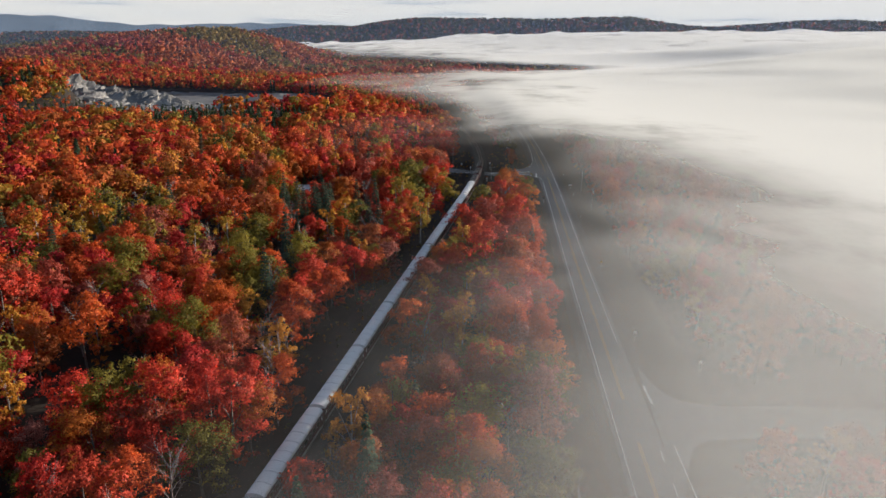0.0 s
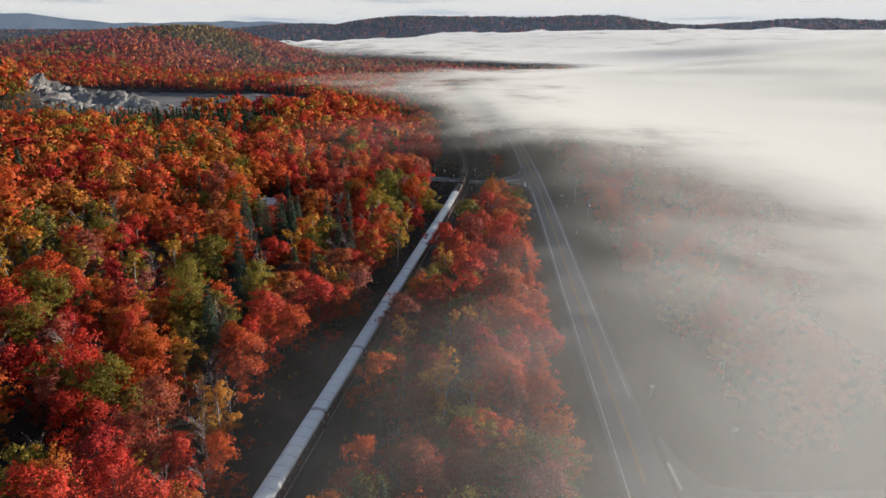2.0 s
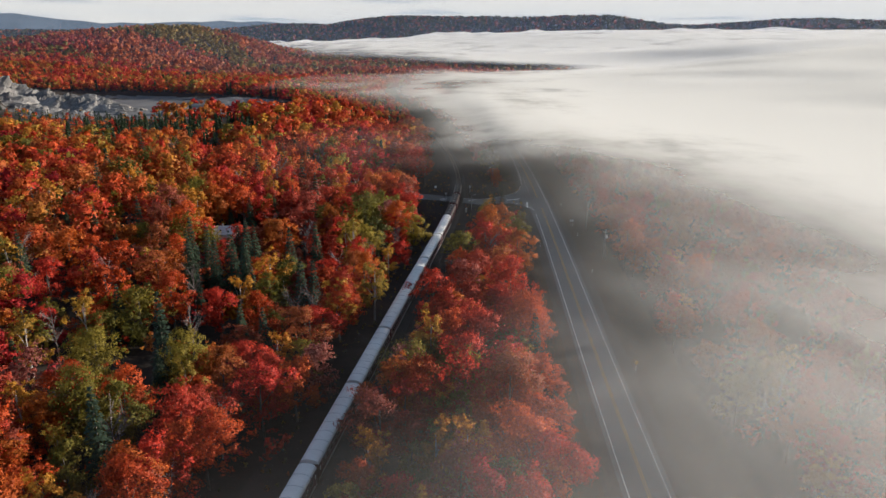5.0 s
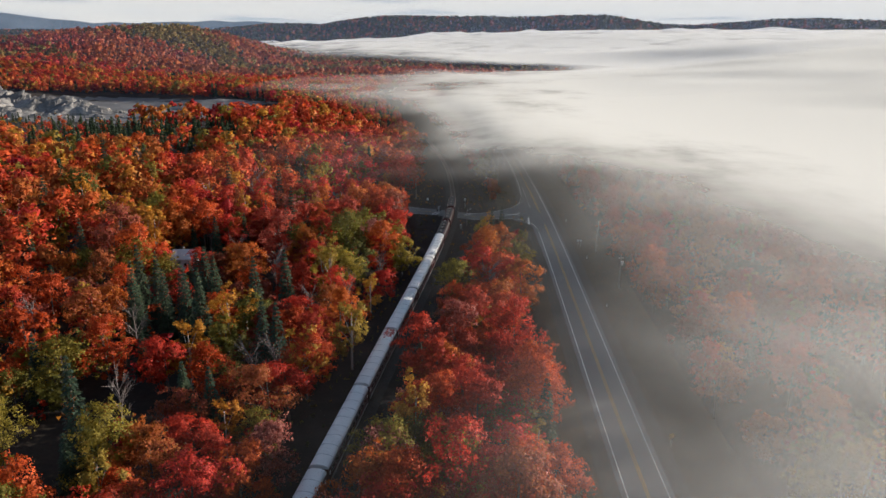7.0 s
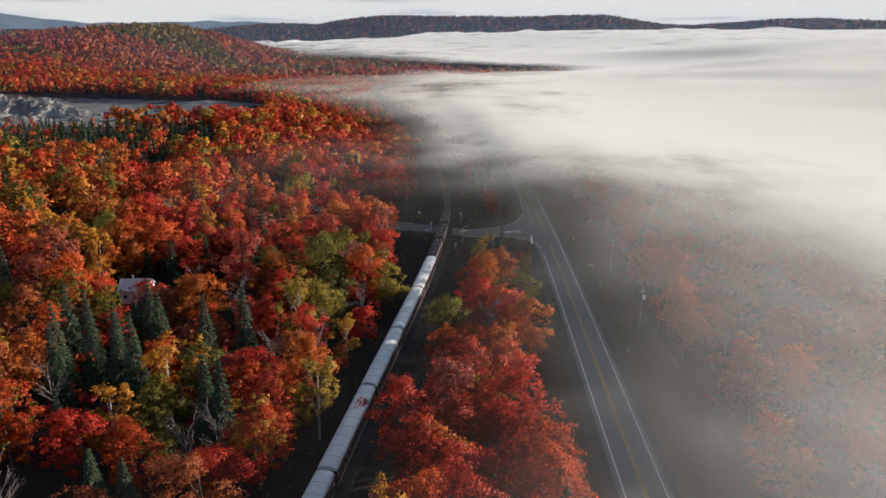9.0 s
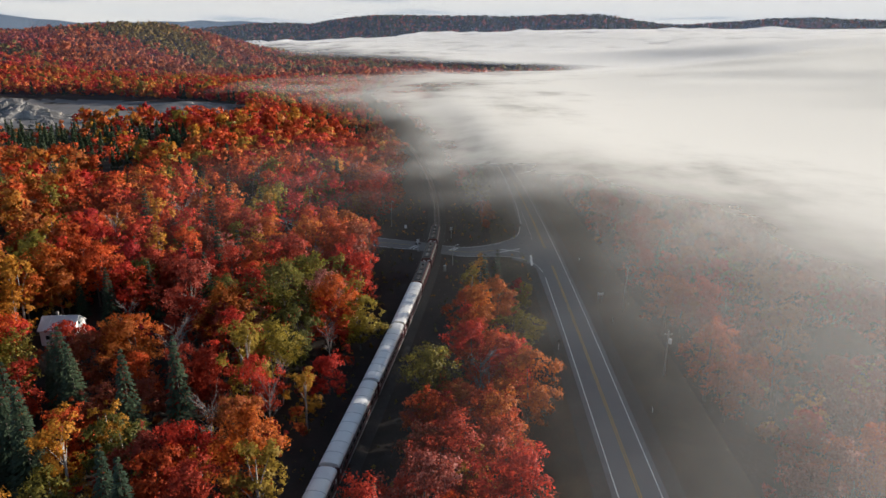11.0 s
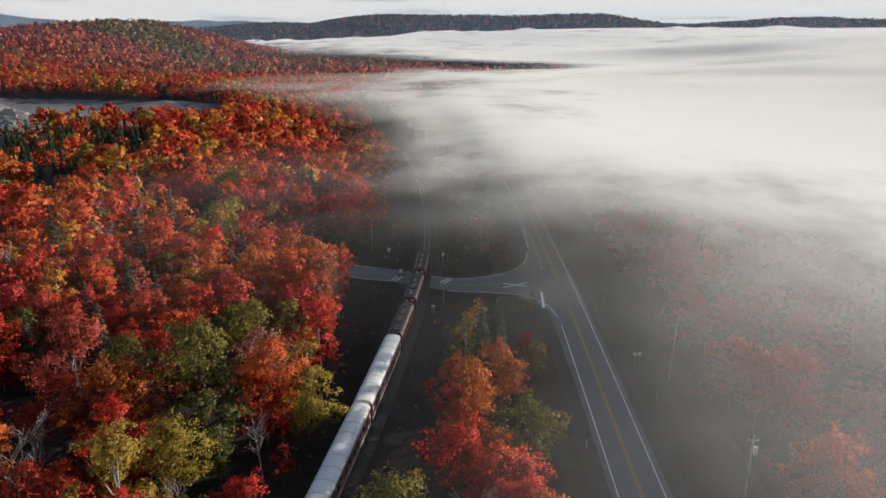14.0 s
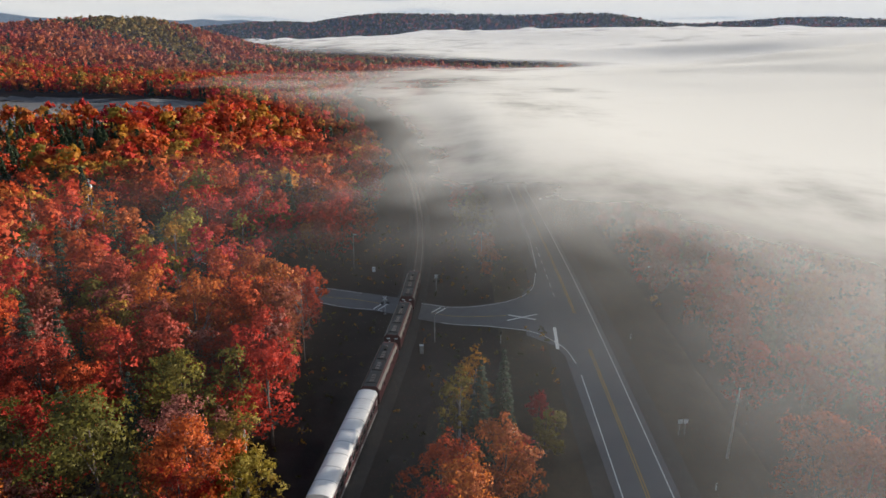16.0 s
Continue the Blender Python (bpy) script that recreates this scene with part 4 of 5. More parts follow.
order = np.argsort(np.abs(x - track_x(y)) + 0.15 * (y + 320))
for i in order:
    u = RNG.uniform()
    if t[i] > 0.95:
        key = "spruce"
    elif u < 0.11:
        key = "bare_tree"
    elif t[i] < 0.40:
        key = "red_maple"
    elif t[i] < 0.62:
        key = "orange_maple"
    elif t[i] < 0.71:
        key = "yellow_birch"
    else:
        key = "green_tree"
    if count[key] >= 270:
        rest[i] = True
        continue
    count[key] += 1
    plant(key, x[i], y[i], RNG.uniform(0.70, 1.15 if x[i] < 4 else 0.92), RNG.uniform(0, 2 * math.pi))
if rest.any():
    woods_mesh("woods", x[rest], y[rest], RNG.uniform(11, 18, rest.sum()), t[rest], "dense autumn woods in red, orange and green", 10, 480, 0.060, 21)
# the woods go on beside the stretch that the flight looks over
x, y = scatter(-420, 330, -330, 330, 8.6, RNG)
keep = wooded(x, y) & ~in_view(x, y, 10) & in_view(x, y, 150) & (x < fog_edge(y) + 60)
x, y = x[keep], y[keep]
woods_mesh("woods_aside", x, y, RNG.uniform(10, 16, len(x)), tints(x, y, RNG), "autumn woods in red and orange", 7, 70, 0.17, 25, 5)
# woods further off
x, y = scatter(-760, 330, -250, 700, 7.2, RNG)
keep = wooded(x, y) & in_view(x, y, 10) & ~((x > -190) & (x < 100) & (y < 70)) & (x < fog_edge(y) + 45)
x, y = x[keep], y[keep]
t, size = tints(x, y, RNG), RNG.uniform(11, 18, len(x))
low = (x > -450) & (x < -225) & (y > 95) & (y < 262) & (x + 0.9 * y < -150 + 60)
size = np.where(low, RNG.uniform(3.5, 7.0, len(x)), size)
size = np.where(np.hypot((x + 238) / 62, (y - 128) / 66) < 1, RNG.uniform(7, 14, len(x)), size)
t = np.where(low & (RNG.uniform(size=len(x)) < 0.55), 1.0, t)
size = np.where((x > -345) & (x < -195) & (y > 225) & (y < 345), RNG.uniform(5, 8.5, len(x)), size)
near = y < 190
woods_mesh("woods_beyond", x[near], y[near], size[near], t[near], "autumn woods in red, orange and dark green", 9, 240, 0.085, 22)
woods_mesh("woods_beyond", x[~near], y[~near], size[~near], t[~near], "autumn woods in red, orange and dark green", 8, 96, 0.125, 26)
def hill_tints(x, y):
    """Red and rust on the lower slopes, patches of olive higher up."""
    q = tints(x, y, RNG, 0.10, 2.2)
    w = np.clip(q + 0.06, 0, 0.58)
    w = np.where((wave(x, y, 55, 4.4) + RNG.normal(scale=0.3, size=len(x)) > -0.05 + 0.6 * step(1000, 760, y)) & (q < 0.95), 0.74 + 0.1 * RNG.uniform(size=len(x)), w)
    return np.where(q < 0.95, w, q)


x, y = scatter(-1750, 300, 690, 1750, 11.0, RNG)
keep = in_view(x, y, 30) & (x < fog_edge(y) + 90)
x, y = x[keep], y[keep]
woods_mesh("far_woods", x, y, RNG.uniform(11, 20, len(x)), hill_tints(x, y), "far autumn woods covering a long hill", 7, 36, 0.19, 23, mat=FAR_WOODS)
x, y = scatter(-2600, 2300, 1740, 3300, 17, RNG)
keep = in_view(x, y, 30) & ((y > 2450) | (x < fog_edge(y) + 250))
x, y = x[keep], y[keep]
tt = tints(x, y, RNG, 0.12, 3.0)
# mostly dark green tints: the ridge's shade is put into the leaf colour
woods_mesh("ridge_woods", x, y, RNG.uniform(13, 22, len(x)), np.where(tt < 0.95, np.where(RNG.uniform(size=len(x)) < 0.16, 0.60, 0.95 - 0.06 * tt), tt), "woods on the horizon ridge, tinted dark for shade", 4, 9, 0.46, 24, mat=FAR_WOODS)


# ---- fog ----
def fog_sheet(k, n, x0, x1, y0, y1, gap):
    xs, ys = np.arange(x0, x1, gap), np.arange(y0, y1, gap)
    X, Y = np.meshgrid(xs, ys)
    s = X - fog_edge(Y) + 20 * wave(X, Y, 60, 0.7) + 9 * wave(X, Y, 21, 1.3) - 3.0 * (n - 1 - k)
    far = step(120, 760, Y)
    # a flat bank near by, heaped up in the valley far off
    top = 3 + 13 * step(40, 300, s) + 26 * step(150, 750, s) + far * 24 * step(20, 620, s)
    lumps = 9 * wave(X, Y * 0.1, 95, 1.7) + 7 * wave(X, Y * 0.1, 34, 2.9) + 6 * wave(X, Y * 0.1, 14, 0.9) + 10 * np.exp(-((X - 640) / 90) ** 2) + 8 * np.exp(-((X - 950) / 80) ** 2)
    top = top + (9 + 44 * step(100, 1300, s) + lumps * step(2150, 2420, Y) - top) * step(800, 1300, Y)
    Z = np.clip(ground_z(X, Y), -3.5, 4) + 18 + 2 * step(-110, 90, s) + 12 * step(1450, 2000, Y) + top * (k + 0.5) / n + 0.6 * wave(X, Y, 60, 2.0)
    soft = 23 + 6 * step(-60, 80, Y) + 42 * step(170, 420, Y) * (1 - step(600, 750, Y)) + 140 * step(1000, 1500, Y)
    tau = 4.0 * np.exp(np.clip(s - 300 * step(1000, 1500, Y), -700, 115) / soft)
    tau = np.maximum(tau - 0.06, 0) + 0.004
    # a thin veil over highway and woods, thicker further on
    veil = np.interp(Y, [-330, -230, -150, -90, -40, 30, 120, 300, 420], [0.36, 0.28, 0.17, 0.14, 0.22, 0.6, 1.0, 1.2, 0.3])
    tau += veil * step(0, 1, (X - road_x(Y) + np.interp(Y, [-60, 40], [36, 50])) / 52) * step(800, 650, Y)
    tau += 0.10 * np.exp(-((X + 28) / 26) ** 2) * np.interp(Y, [-330, -230, -180, -120], [1, 0.8, 0.3, 0.0])
    tau += 0.7 * np.exp(-((X - track_x(Y) - 24) / 19) ** 2) * np.interp(Y, [-15, 20, 70, 150, 330, 420], [0, 0.35, 0.9, 1.3, 1.3, 0])
    tau += 0.06 * np.exp(-((X + 75) / 40) ** 2 - ((Y - 25) / 60) ** 2)
    tau += 0.25 * np.exp(-((X + 42) / 22) ** 2 - ((Y - 40) / 42) ** 2)
    tau += 0.5 * np.exp(-((X - 4) / 40) ** 2 - ((Y - 85) / 55) ** 2)
    d = tau * (k + 1) ** 2 / sum((j + 1) ** 2 for j in range(n))
    nx, ny = len(xs), len(ys)
    i = (np.arange(ny - 1)[:, None] * nx + np.arange(nx - 1)).ravel()
    f = np.stack([i, i + 1, i + nx + 1, i + nx], 1)
    d = d.ravel()
    keep = (d[f].max(1) > 0.003)
    me = fast_mesh("mist_sheet", np.stack([X.ravel(), Y.ravel(), Z.ravel()], 1), f[keep], MIST, True, mist=d)
    return tagged(new("morning_mist", me), "white morning mist lying over road and woods", "mist", "mist", "stuff")


for k in range(6):
    fog_sheet(k, 6, -260, 520, -470, 700, 9.0)
    fog_sheet(k, 6, -1900, 2600, 691, 2500, 27.0)


def ground_mist(k, n):
    """Mist between the trees beside the highway: crowns stand out of it."""
    xs, ys = np.arange(-40, 240, 8.0), np.arange(-470, 420, 8.0)
    X, Y = np.meshgrid(xs, ys)
    Z = ground_z(X, Y) + 3.5 + 10.5 * k / (n - 1) + 0.8 * wave(X, Y, 33, 4.0)
    tau = np.interp(Y, [-330, -230, -150, -90, -40, 30, 120, 400], [0.24, 0.18, 0.08, 0.07, 0.15, 0.45, 0.9, 1.0]) * step(-12, 26, X - road_x(Y)) * step(420, 300, Y) / n
    i = (np.arange(len(ys) - 1)[:, None] * len(xs) + np.arange(len(xs) - 1)).ravel()
    f = np.stack([i, i + 1, i + len(xs) + 1, i + len(xs)], 1)
    d = tau.ravel()
    keep = d[f].max(1) > 0.003
    me = fast_mesh("mist_sheet", np.stack([X.ravel(), Y.ravel(), Z.ravel()], 1), f[keep], MIST, True, mist=d)
    return tagged(new("ground_mist", me), "thin pale mist drifting between the roadside trees", "mist", "mist", "stuff")


for k in range(5):
    ground_mist(k, 5)


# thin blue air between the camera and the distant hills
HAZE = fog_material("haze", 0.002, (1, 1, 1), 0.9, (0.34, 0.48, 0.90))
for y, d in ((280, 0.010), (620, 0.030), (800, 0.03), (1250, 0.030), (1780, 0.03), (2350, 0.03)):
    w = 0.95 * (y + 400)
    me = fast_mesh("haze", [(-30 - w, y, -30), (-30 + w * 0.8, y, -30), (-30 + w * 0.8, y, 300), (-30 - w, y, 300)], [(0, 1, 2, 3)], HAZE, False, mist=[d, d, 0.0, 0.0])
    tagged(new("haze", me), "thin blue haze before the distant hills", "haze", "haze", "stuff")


# ---- undergrowth ----
x, y = scatter(-150, 40, -318, 60, 5.6, RNG)
keep = wooded(x, y) & in_view(x, y, 8) & (RNG.uniform(size=len(x)) < 0.5)
x, y = x[keep], y[keep]
woods_mesh("undergrowth", x, y, RNG.uniform(3.0, 7.5, len(x)), np.clip(RNG.normal(0.30, 0.25, len(x)), 0, 0.92), "shrubs and saplings under the trees", 6, 90, 0.12, 31)
x, y = scatter(-80, 10, -318, 75, 2.3, RNG)
t = x - track_x(y)
clear = ((np.abs(t) > 4.4) & (np.abs(t) < 15)) | ((t > 4.6) & (x < road_x(y) - 7) & (y > -30) & (y < 50)) | ((t < -4) & (x > -82) & (y > -4) & (y < 42))
clear &= (np.abs(y - side_y(x)) > 7.5) & (x < road_x(y) - 7) & (RNG.uniform(size=len(x)) < 0.5)
x, y = x[clear], y[clear]
woods_mesh("scrub", x, y, RNG.uniform(0.5, 1.7, len(x)), np.clip(RNG.normal(0.80, 0.14, len(x)), 0.45, 0.94), "low brown scrub on the cleared ground by the railway", 4, 26, 0.20, 32)


# ---- house in the woods ----
def house(m):
    h = empty("house", m, "white house with a grey metal gable roof and a wooden deck", "house")
    W, D, Z, R = 4.6, 3.7, 4.4, 7.0
    for s in (-1, 1):
        part("wall", boxed(-W, s * D - 0.1, -0.6, W, s * D + 0.1, Z), WHITE_PAINT, h)
        bm = bmesh.new()
        outer = [(-D, -0.6), (D, -0.6), (D, Z), (0, R), (-D, Z)]
        a = [bm.verts.new((s * W - 0.1, y, z)) for y, z in outer]
        b = [bm.verts.new((s * W + 0.1, y, z)) for y, z in outer]
        bm.faces.new(a)
        bm.faces.new(b[::-1])
        for i in range(5):
            bm.faces.new((a[i], b[i], b[(i + 1) % 5], a[(i + 1) % 5]))
        bmesh.ops.recalc_face_normals(bm, faces=bm.faces)
        part("gable_wall", bm, WHITE_PAINT, h)
        bm = bmesh.new()
        e = (D + 0.6) / D
        v = [bm.verts.new(p) for p in ((-W - 0.5, 0, R + 0.14), (W + 0.5, 0, R + 0.14), (W + 0.5, s * D * e, R + 0.14 - (R - Z) * e), (-W - 0.5, s * D * e, R + 0.14 - (R - Z) * e))]
        w = [bm.verts.new(p.co - Vector((0, 0, 0.16))) for p in v]
        for q in ((v[0], v[1], v[2], v[3]), (w[3], w[2], w[1], w[0])):
            bm.faces.new(q)
        for i in range(4):
            bm.faces.new((v[i], w[i], w[(i + 1) % 4], v[(i + 1) % 4]))
        bmesh.ops.recalc_face_normals(bm, faces=bm.faces)
        r = part("roof", bm, SHINGLE, h, "grey metal roof slope")
        for k in range(9):
            x = -W + k * 2 * W / 8
            a, b = Vector((x, 0, R + 0.16)), Vector((x, s * D * e, R + 0.16 - (R - Z) * e))
            part("roof_seam", tube(bmesh.new(), a, b, 0.035, n=5), SHINGLE, r)
    for y, z in ((-1.6, 1.2), (1.6, 1.2), (0.0, 4.3)):
        w = part("window", boxed(W + 0.09, y - 0.5, z, W + 0.13, y + 0.5, z + 1.2), GLASS, h)
        part("window_frame", boxed(W + 0.08, y - 0.58, z - 0.08, W + 0.115, y + 0.58, z + 1.28), WHITE_PAINT, w)
    for x in (-2.6, 0.4, 3.0):
        w = part("window", boxed(x - 0.55, -D - 0.13, 1.3, x + 0.55, -D - 0.09, 2.5), GLASS, h)
        part("window_frame", boxed(x - 0.63, -D - 0.115, 1.22, x + 0.63, -D - 0.08, 2.58), WHITE_PAINT, w)
    part("door", boxed(W + 0.09, -0.45, 0.1, W + 0.14, 0.45, 2.15), TIMBER, h)
    part("chimney", boxed(-1.6, 0.7, R - 1.2, -1.0, 1.3, R + 0.9, bevel=0.02), ROCK, h)
    d = part("deck", boxed(W + 0.15, -D - 0.4, -0.25, W + 4.2, D - 1.2, -0.05), TIMBER, h, "weathered wooden deck")
    for k in range(14):
        y = -D - 0.4 + k * (2 * D - 0.8) / 14
        part("deck_board", boxed(W + 0.15, y + 0.02, -0.045, W + 4.2, y + 0.42, 0.0), TIMBER, d)
    for k in range(9):
        y = -D - 0.35 + k * (2 * D - 0.9) / 8
        part("railing_post", boxed(W + 4.1, y - 0.05, -0.2, W + 4.2, y + 0.05, 1.05), TIMBER, d)
    for k in range(5):
        x = W + 0.3 + k * 0.95
        part("railing_post", boxed(x - 0.05, -D - 0.4, -0.2, x + 0.05, -D - 0.3, 1.05), TIMBER, d)
    for z in (0.45, 1.0):
        part("railing", boxed(W + 4.12, -D - 0.4, z, W + 4.19, D - 1.2, z + 0.09), TIMBER, d)
        part("railing", boxed(W + 0.15, -D - 0.4, z, W + 4.2, -D - 0.33, z + 0.09), TIMBER, d)
    for x, y in ((W + 4.0, -D - 0.2), (W + 4.0, D - 1.4), (W + 2, -D - 0.2)):
        part("deck_post", boxed(x - 0.08, y - 0.08, -1.6, x + 0.08, y + 0.08, -0.2), TIMBER, d)
    return h


house(pose(-119.5, -71.5, float(ground_z(-119, -72)) + 0.7, 0, 0, 8) @ Matrix.Diagonal((0.74, 0.74, 0.74, 1)))


def far_house(x, y, turn, size, label):
    h = empty("far_house", Matrix.LocRotScale((x, y, float(ground_z(x, y))), Euler((0, 0, radians(turn))), (size, size, size)), label, "house", "houses in the valley")
    part("wall", boxed(-5, -3.6, -1, 5, 3.6, 5), WHITE_PAINT, h)
    bm = extruded([(-4.0, 5.0), (4.0, 5.0), (0, 7.8)], -5.4, 5.4)
    bmesh.ops.rotate(bm, verts=bm.verts, cent=(0, 0, 0), matrix=Matrix.Rotation(radians(90), 3, "Z"))
    part("roof", bm, SHINGLE, h)
    for k in (-3, 0, 3):
        part("window", boxed(k - 0.6, -3.66, 2.0, k + 0.6, -3.6, 3.6), GLASS, h)


far_house(-376, 1250, 20, 1.6, "white house with a grey roof among the far trees")
far_house(-352, 1275, -15, 1.3, "white house with a grey roof among the far trees")
far_house(-14, 880, 5, 1.2, "small white house at the rim of the fog")


# ---- quarry ----
def quarry_floor():
    xs, ys = np.arange(-545, -205, 5.0), np.arange(215, 520, 5.0)
    X, Y = np.meshgrid(xs, ys)
    Z = ground_z(X, Y) + 0.25 + 0.5 * np.maximum(wave(X, Y, 12, 2.0), 0) * quarry(X, Y)
    i = (np.arange(len(ys) - 1)[:, None] * len(xs) + np.arange(len(xs) - 1)).ravel()
    f = np.stack([i, i + 1, i + len(xs) + 1, i + len(xs)], 1)
    q = quarry(X, Y).ravel()
    keep = q[f].min(1) > 0.15
    tagged(new("quarry_floor", fast_mesh("quarry_floor", np.stack([X.ravel(), Y.ravel(), Z.ravel()], 1), f[keep], GRAVEL, True)),
           "grey gravel floor of an open quarry", "quarry", kind="structure")


quarry_floor()


def heap(x, y, r, h, seed, mat, label, rough=0.18, ridge=1.0):
    """A heap of broken rock: a cone with a wandering foot and a broken face."""
    rng = np.random.default_rng(seed)
    n, m = 46, 18
    v, ph = [], rng.uniform(0, 6.28, 6)
    for j in range(m + 1):
        f = j / m
        for i in range(n):
            a = 2 * math.pi * i / n
            w = 1 + 0.16 * math.sin(2 * a + ph[0]) + 0.11 * math.sin(3 * a + ph[1]) + 0.07 * math.sin(5 * a + ph[2]) + 0.04 * math.sin(9 * a + ph[3])
            px, py = f * r * w * math.cos(a) * ridge, f * r * w * math.sin(a)
            z = h * (1 - f) ** (0.9 + 0.25 * math.sin(2 * a + ph[4]))
            k = rough * h * (1 - f * 0.6) * noise.fractal(Vector((px / r * 3.2 + seed, py / r * 3.2, z / h * 2.0)), 1.0, 2.0, 5)
            v.append((px + k * 0.8, py + k * 0.6, max(z + k, -0.3) if j < m else -0.6))
    fs = [(j * n + i, j * n + (i + 1) % n, (j + 1) * n + (i + 1) % n, (j + 1) * n + i) for j in range(m) for i in range(n)]
    ob = new("stone_mound", mesh_of("stone_mound", v, fs, mat, False))
    ob.matrix_basis = pose(x, y, float(ground_z(x, y)) + 0.3, 0, 0, 0)
    return tagged(ob, label, "rock heap", "heaps in the quarry")


heap(-512, 350, 40, 19, 1, ROCK, "broad broken cliff of pale grey quarry rock", 0.55, 1.2)
heap(-470, 348, 32, 15, 8, ROCK, "pale broken rock face in the quarry", 0.55, 1.4)
heap(-432, 338, 28, 13, 2, ROCK, "grey heap of blasted quarry rock", 0.5, 1.5)
heap(-478, 305, 26, 11, 9, ROCK, "grey heap of blasted quarry rock", 0.55, 1.2)
heap(-396, 322, 22, 10, 3, ROCK, "grey heap of blasted quarry rock", 0.45, 1.6)
heap(-440, 288, 24, 8, 4, ROCK, "low grey heap of blasted quarry rock", 0.5, 1.4)
heap(-402, 283, 15, 5, 10, ROCK, "low grey heap of blasted quarry rock", 0.5, 1.3)
heap(-318, 303, 11, 8, 5, GRAVEL, "pointed heap of crushed grey stone", 0.08)
heap(-362, 296, 6, 3.5, 6, GRAVEL, "small heap of crushed grey stone", 0.08)
heap(-298, 398, 40, 7, 7, GRAVEL, "long low bank of grey gravel", 0.10, 1.8)
rng = np.random.default_rng(5)
boulders = []
for k in range(3):
    bm = bmesh.new()
    bmesh.ops.create_icosphere(bm, subdivisions=1, radius=1.0)
    for w in bm.verts:
        w.co *= 1 + rng.uniform(-0.32, 0.28)
    boulders.append(mesh_from(bm, "boulder", ROCK))
for k in range(70):
    bx, by = rng.uniform(-450, -335), rng.uniform(262, 330)
    if quarry(bx, by) < 0.5:
        continue
    b = tagged(new("boulder", boulders[k % 3]), "grey quarry boulder on the gravel", "boulder", "boulders in the quarry")
    s = rng.uniform(0.7, 2.4)
    b.matrix_basis = Matrix.LocRotScale((bx, by, float(ground_z(bx, by)) + 0.3 * s + 0.2), Euler(rng.uniform(0, 6, 3)), (s, s, s * 0.8))


def loader(m):
    c = empty("wheel_loader", m, "yellow wheel loader standing on the quarry floor", "loader")
    part("rear_body", boxed(-1.2, -3.6, 1.2, 1.2, -0.4, 2.6, bevel=0.15), MACHINE, c)
    cab = part("cab", boxed(-0.85, -1.2, 2.5, 0.85, 0.5, 4.1, bevel=0.1), GLASS, c, "glazed driver's cab")
    part("cab_roof", boxed(-0.95, -1.3, 4.08, 0.95, 0.6, 4.25, bevel=0.05), MACHINE, cab)
    part("front_frame", boxed(-0.7, 0.2, 1.1, 0.7, 2.3, 2.0, bevel=0.1), MACHINE, c)
    for s in (-1, 1):
        part("arm", tube(bmesh.new(), (s * 0.6, 1.6, 2.2), (s * 0.6, 4.0, 1.0), 0.18, n=6), MACHINE, c)
        for y in (-2.6, 1.4):
            t = part("tyre", tube(bmesh.new(), (s * 0.95, y, 0.85), (s * 1.55, y, 0.85), 0.85, n=18), BLACK, c)
            part("rim", tube(bmesh.new(), (s * 1.5, y, 0.85), (s * 1.6, y, 0.85), 0.42, n=12), MACHINE, t)
    bm = extruded([(3.7, 0.3), (5.1, 0.3), (5.2, 0.45), (4.0, 0.5), (3.9, 1.5), (3.7, 1.6)], -1.5, 1.5)
    bmesh.ops.rotate(bm, verts=bm.verts, cent=(0, 0, 0), matrix=Matrix.Rotation(radians(90), 3, "Z"))
    bmesh.ops.rotate(bm, verts=bm.verts, cent=(0, 0, 0), matrix=Matrix.Rotation(radians(0), 3, "Z"))
    part("bucket", bm, RAIL, c)
    return c


loader(pose(-392, 287, float(ground_z(-392, 287)) + 0.3, 0, 0, -70))


# ---- poles, signs and signals ----
def on_ground(x, y, turn=0.0):
    return pose(x, y, float(ground_z(x, y)), 0, 0, turn)


def utility_pole(x, y, height, transformer=False, lean=0.0, arms=True):
    p = empty("utility_pole", on_ground(x, y) @ pose(0, 0, 0, 0, lean, 0), "tall grey wooden utility pole beside the road", "pole", "utility poles")
    part("shaft", tube(bmesh.new(), (0, 0, -0.8), (0, 0, height), 0.17, 0.11, 10), GREY_WOOD, p)
    if arms:
        part("crossarm", boxed(-0.7, -0.05, height - 0.75, 0.7, 0.05, height - 0.62), GREY_WOOD, p)
    for k in (-0.6, 0.0, 0.6) if arms else (0.0,):
        part("insulator", tube(bmesh.new(), (k, 0, height - 0.62 if k else height), (k, 0, height - 0.45 if k else height + 0.18), 0.05, n=8), WHITE_PAINT, p)
    if transformer:
        part("transformer", tube(bmesh.new(), (0.42, 0, height - 2.6), (0.42, 0, height - 1.6), 0.3, n=14), WHITE_PAINT, p, "pale grey can transformer")


utility_pole(3.0, -47, 10.4, False, 2.0, False)
utility_pole(4.9, -79.4, 9.4, True)
utility_pole(-147, 60, 12.5, True)


def street_lamp(x, y, height, turn):
    p = empty("street_lamp", on_ground(x, y, turn), "slim grey street lamp by the junction", "street lamp", "street lamps")
    part("post", tube(bmesh.new(), (0, 0, -0.5), (0, 0, height), 0.11, 0.07, 10), GREY_WOOD, p)
    part("arm", tube(bmesh.new(), (0, 0, height - 0.1), (1.6, 0, height + 0.25), 0.05, 0.04, 8), SIGN_BACK, p)
    part("lamp_head", boxed(1.4, -0.14, height + 0.16, 2.1, 0.14, height + 0.32, bevel=0.04), SIGN_BACK, p)


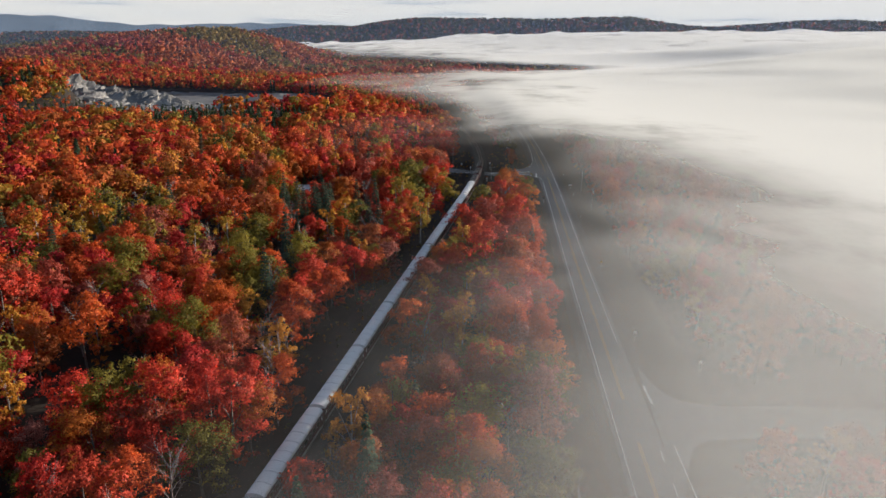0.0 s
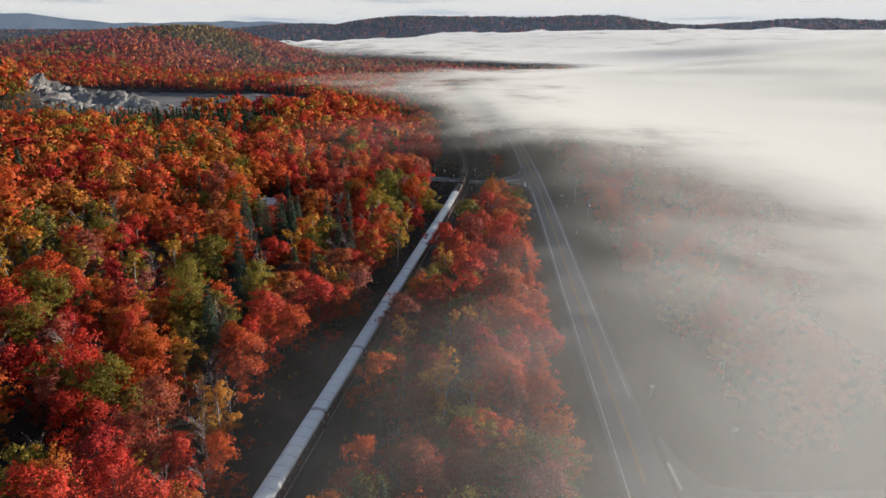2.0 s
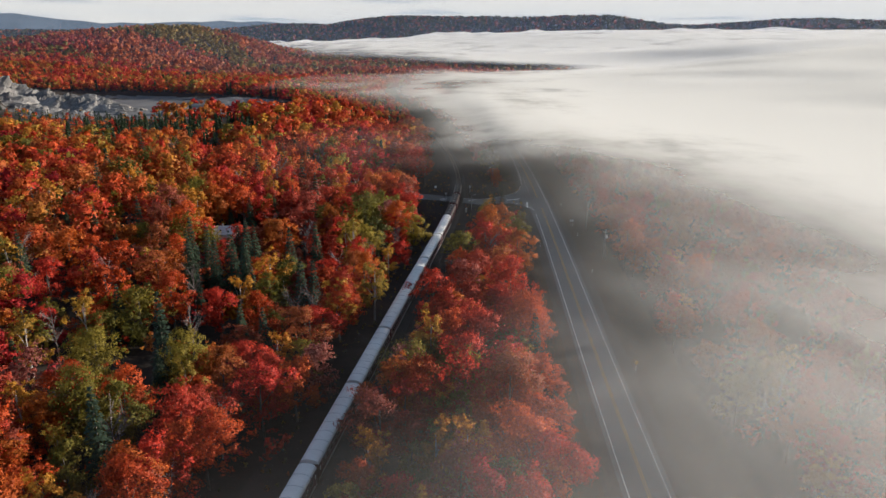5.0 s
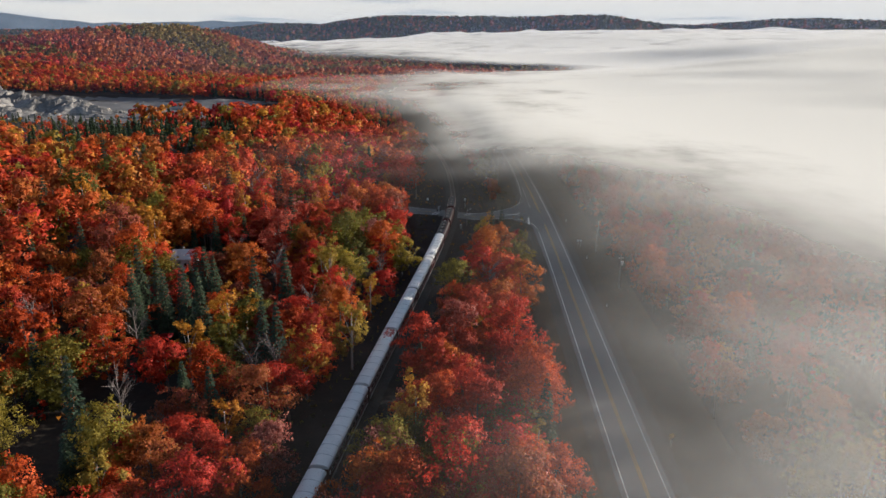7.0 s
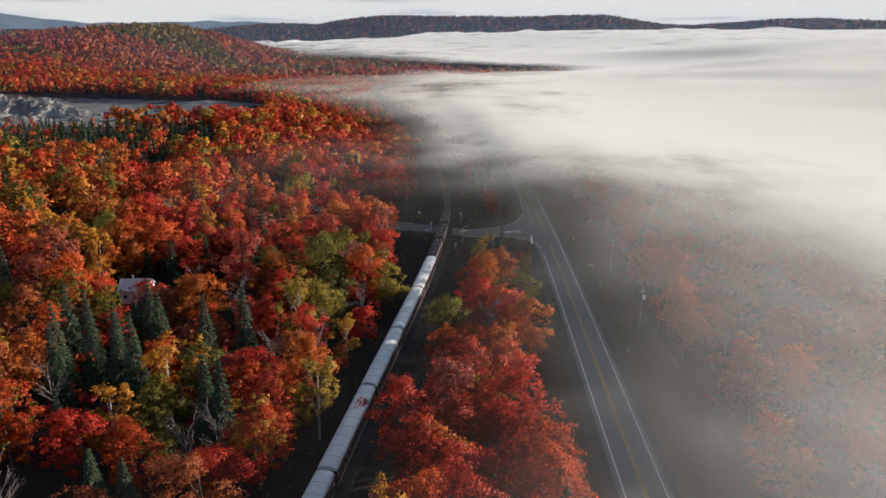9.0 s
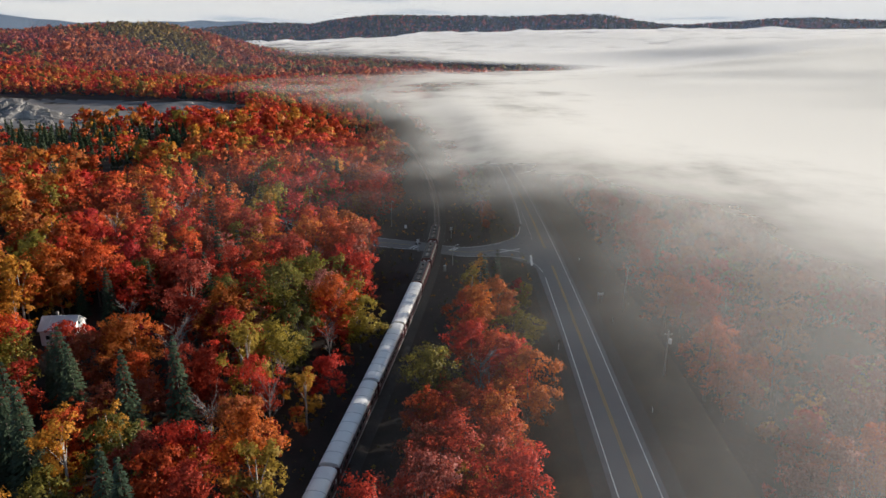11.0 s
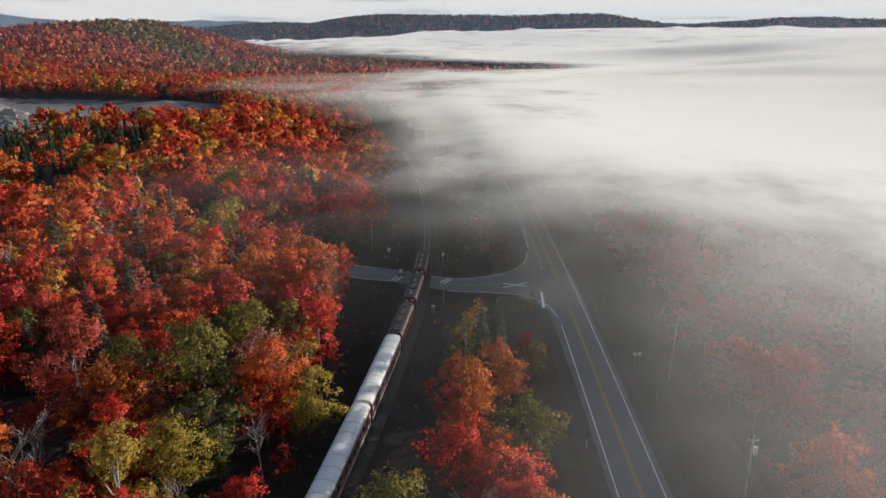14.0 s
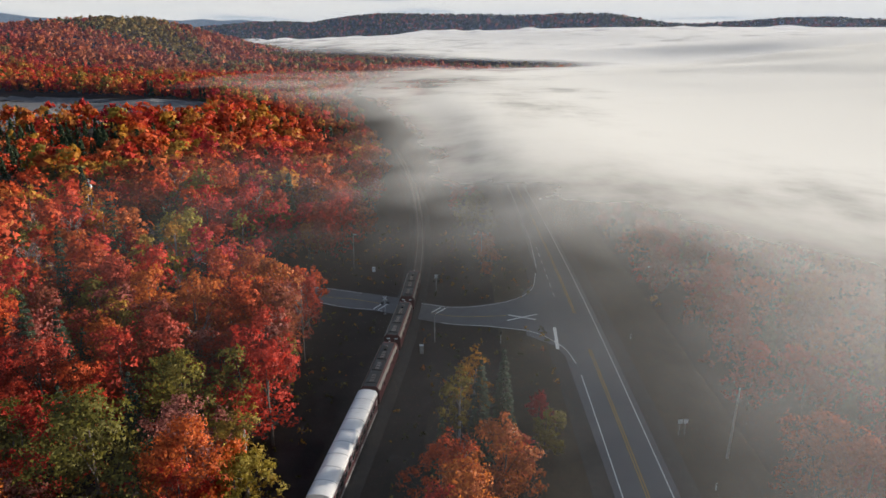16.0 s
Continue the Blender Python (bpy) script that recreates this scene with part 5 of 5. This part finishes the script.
street_lamp(-63.8, 34.8, 9.5, -60)
street_lamp(-39.6, -7.3, 6.0, 40)
street_lamp(-31.5, 36.0, 8.5, 200)


def crossing_signal(x, y, turn):
    p = empty("crossing_signal", on_ground(x, y, turn), "railway crossing signal with a white crossbuck and two lamps", "crossing signal", "crossing signals")
    part("mast", tube(bmesh.new(), (0, 0, -0.4), (0, 0, 4.2), 0.07, n=10), SIGN_BACK, p)
    for a in (45, -45):
        bm = boxed(-0.62, -0.02, -0.11, 0.62, 0.02, 0.11)
        bmesh.ops.rotate(bm, verts=bm.verts, cent=(0, 0, 0), matrix=Matrix.Rotation(radians(a), 3, "Y"))
        bmesh.ops.translate(bm, verts=bm.verts, vec=(0, -0.1 - 0.0003 * a, 3.7))
        part("crossbuck", bm, WHITE_PAINT, p)
    part("lamp_bar", boxed(-0.75, -0.04, 2.55, 0.75, 0.04, 2.65), BLACK, p)
    for s in (-1, 1):
        part("lamp", tube(bmesh.new(), (s * 0.62, -0.16, 2.6), (s * 0.62, 0.05, 2.6), 0.27, n=16), BLACK, p)
    part("base", boxed(-0.35, -0.35, -0.3, 0.35, 0.35, 0.12, bevel=0.03), ROCK, p)


crossing_signal(-51.4, 6.0, 20)
crossing_signal(-41.6, 20.6, 200)


def cabinet(x, y, w, d, h, mat, label):
    p = empty("signal_cabinet", on_ground(x, y, 15), label, "cabinet")
    part("body", boxed(-w, -d, 0.0, w, d, h, bevel=0.03), mat, p)
    part("door", boxed(-w * 0.85, -d - 0.02, 0.12, w * 0.85, -d, h - 0.12, bevel=0.01), mat, p)
    part("roof", boxed(-w - 0.06, -d - 0.06, h, w + 0.06, d + 0.06, h + 0.07, bevel=0.02), SIGN_BACK, p)


cabinet(-41.6, -12.4, 0.35, 0.3, 1.7, CREAM, "pale signal cabinet beside the track")
cabinet(-58.6, 33.6, 0.4, 0.35, 1.0, WHITE_PAINT, "small white equipment cabinet on the grass")


def road_sign(x, y, turn, kind):
    label = {"stop": "octagonal stop sign seen from behind on a steel post", "yellow": "yellow diamond warning sign on a post", "board": "pale square road sign on a post",
             "marker": "white delineator post at the road edge", "pair": "two small pale signs side by side on posts"}[kind]
    p = empty("road_sign", on_ground(x, y, turn), label, "road sign", "signs along the road")
    if kind == "marker":
        part("post", boxed(-0.07, -0.02, -0.3, 0.07, 0.02, 1.15, bevel=0.01), WHITE_PAINT, p)
        part("reflector", boxed(-0.05, -0.03, 0.85, 0.05, -0.02, 1.05), BLACK, p)
        return
    for k in ((-0.42, 0.42) if kind == "pair" else (0.0,)):
        part("post", tube(bmesh.new(), (k, 0, -0.4), (k, 0, 2.3), 0.045, n=8), SIGN_BACK, p)
        bm = bmesh.new()
        n, r, tw = (8, 0.42, 22.5) if kind == "stop" else (4, 0.55 if kind != "pair" else 0.48, 0 if kind == "yellow" else 45)
        bmesh.ops.create_cone(bm, cap_ends=True, segments=n, radius1=r, radius2=r, depth=0.03,
                              matrix=pose(k, -0.07, 2.2, 90, 0, 0) @ pose(0, 0, 0, 0, 0, tw))
        part("plate", bm, {"yellow": ROAD_YELLOW, "stop": BLACK}.get(kind, WHITE_PAINT), p)


road_sign(-26.9, -11.0, 60, "stop")
road_sign(-1.6, -41.6, 10, "pair")
road_sign(8.2, 28.0, 0, "board")
road_sign(-2.8, -9.7, 0, "marker")
road_sign(1.0, -155, 0, "yellow")
road_sign(14.9, -220.8, 0, "board")
road_sign(3.4, -207, 0, "board")
road_sign(-0.4, -93.3, 0, "marker")
road_sign(-0.6, -54.1, 0, "marker")
road_sign(-14.3, -69.5, 20, "stop")
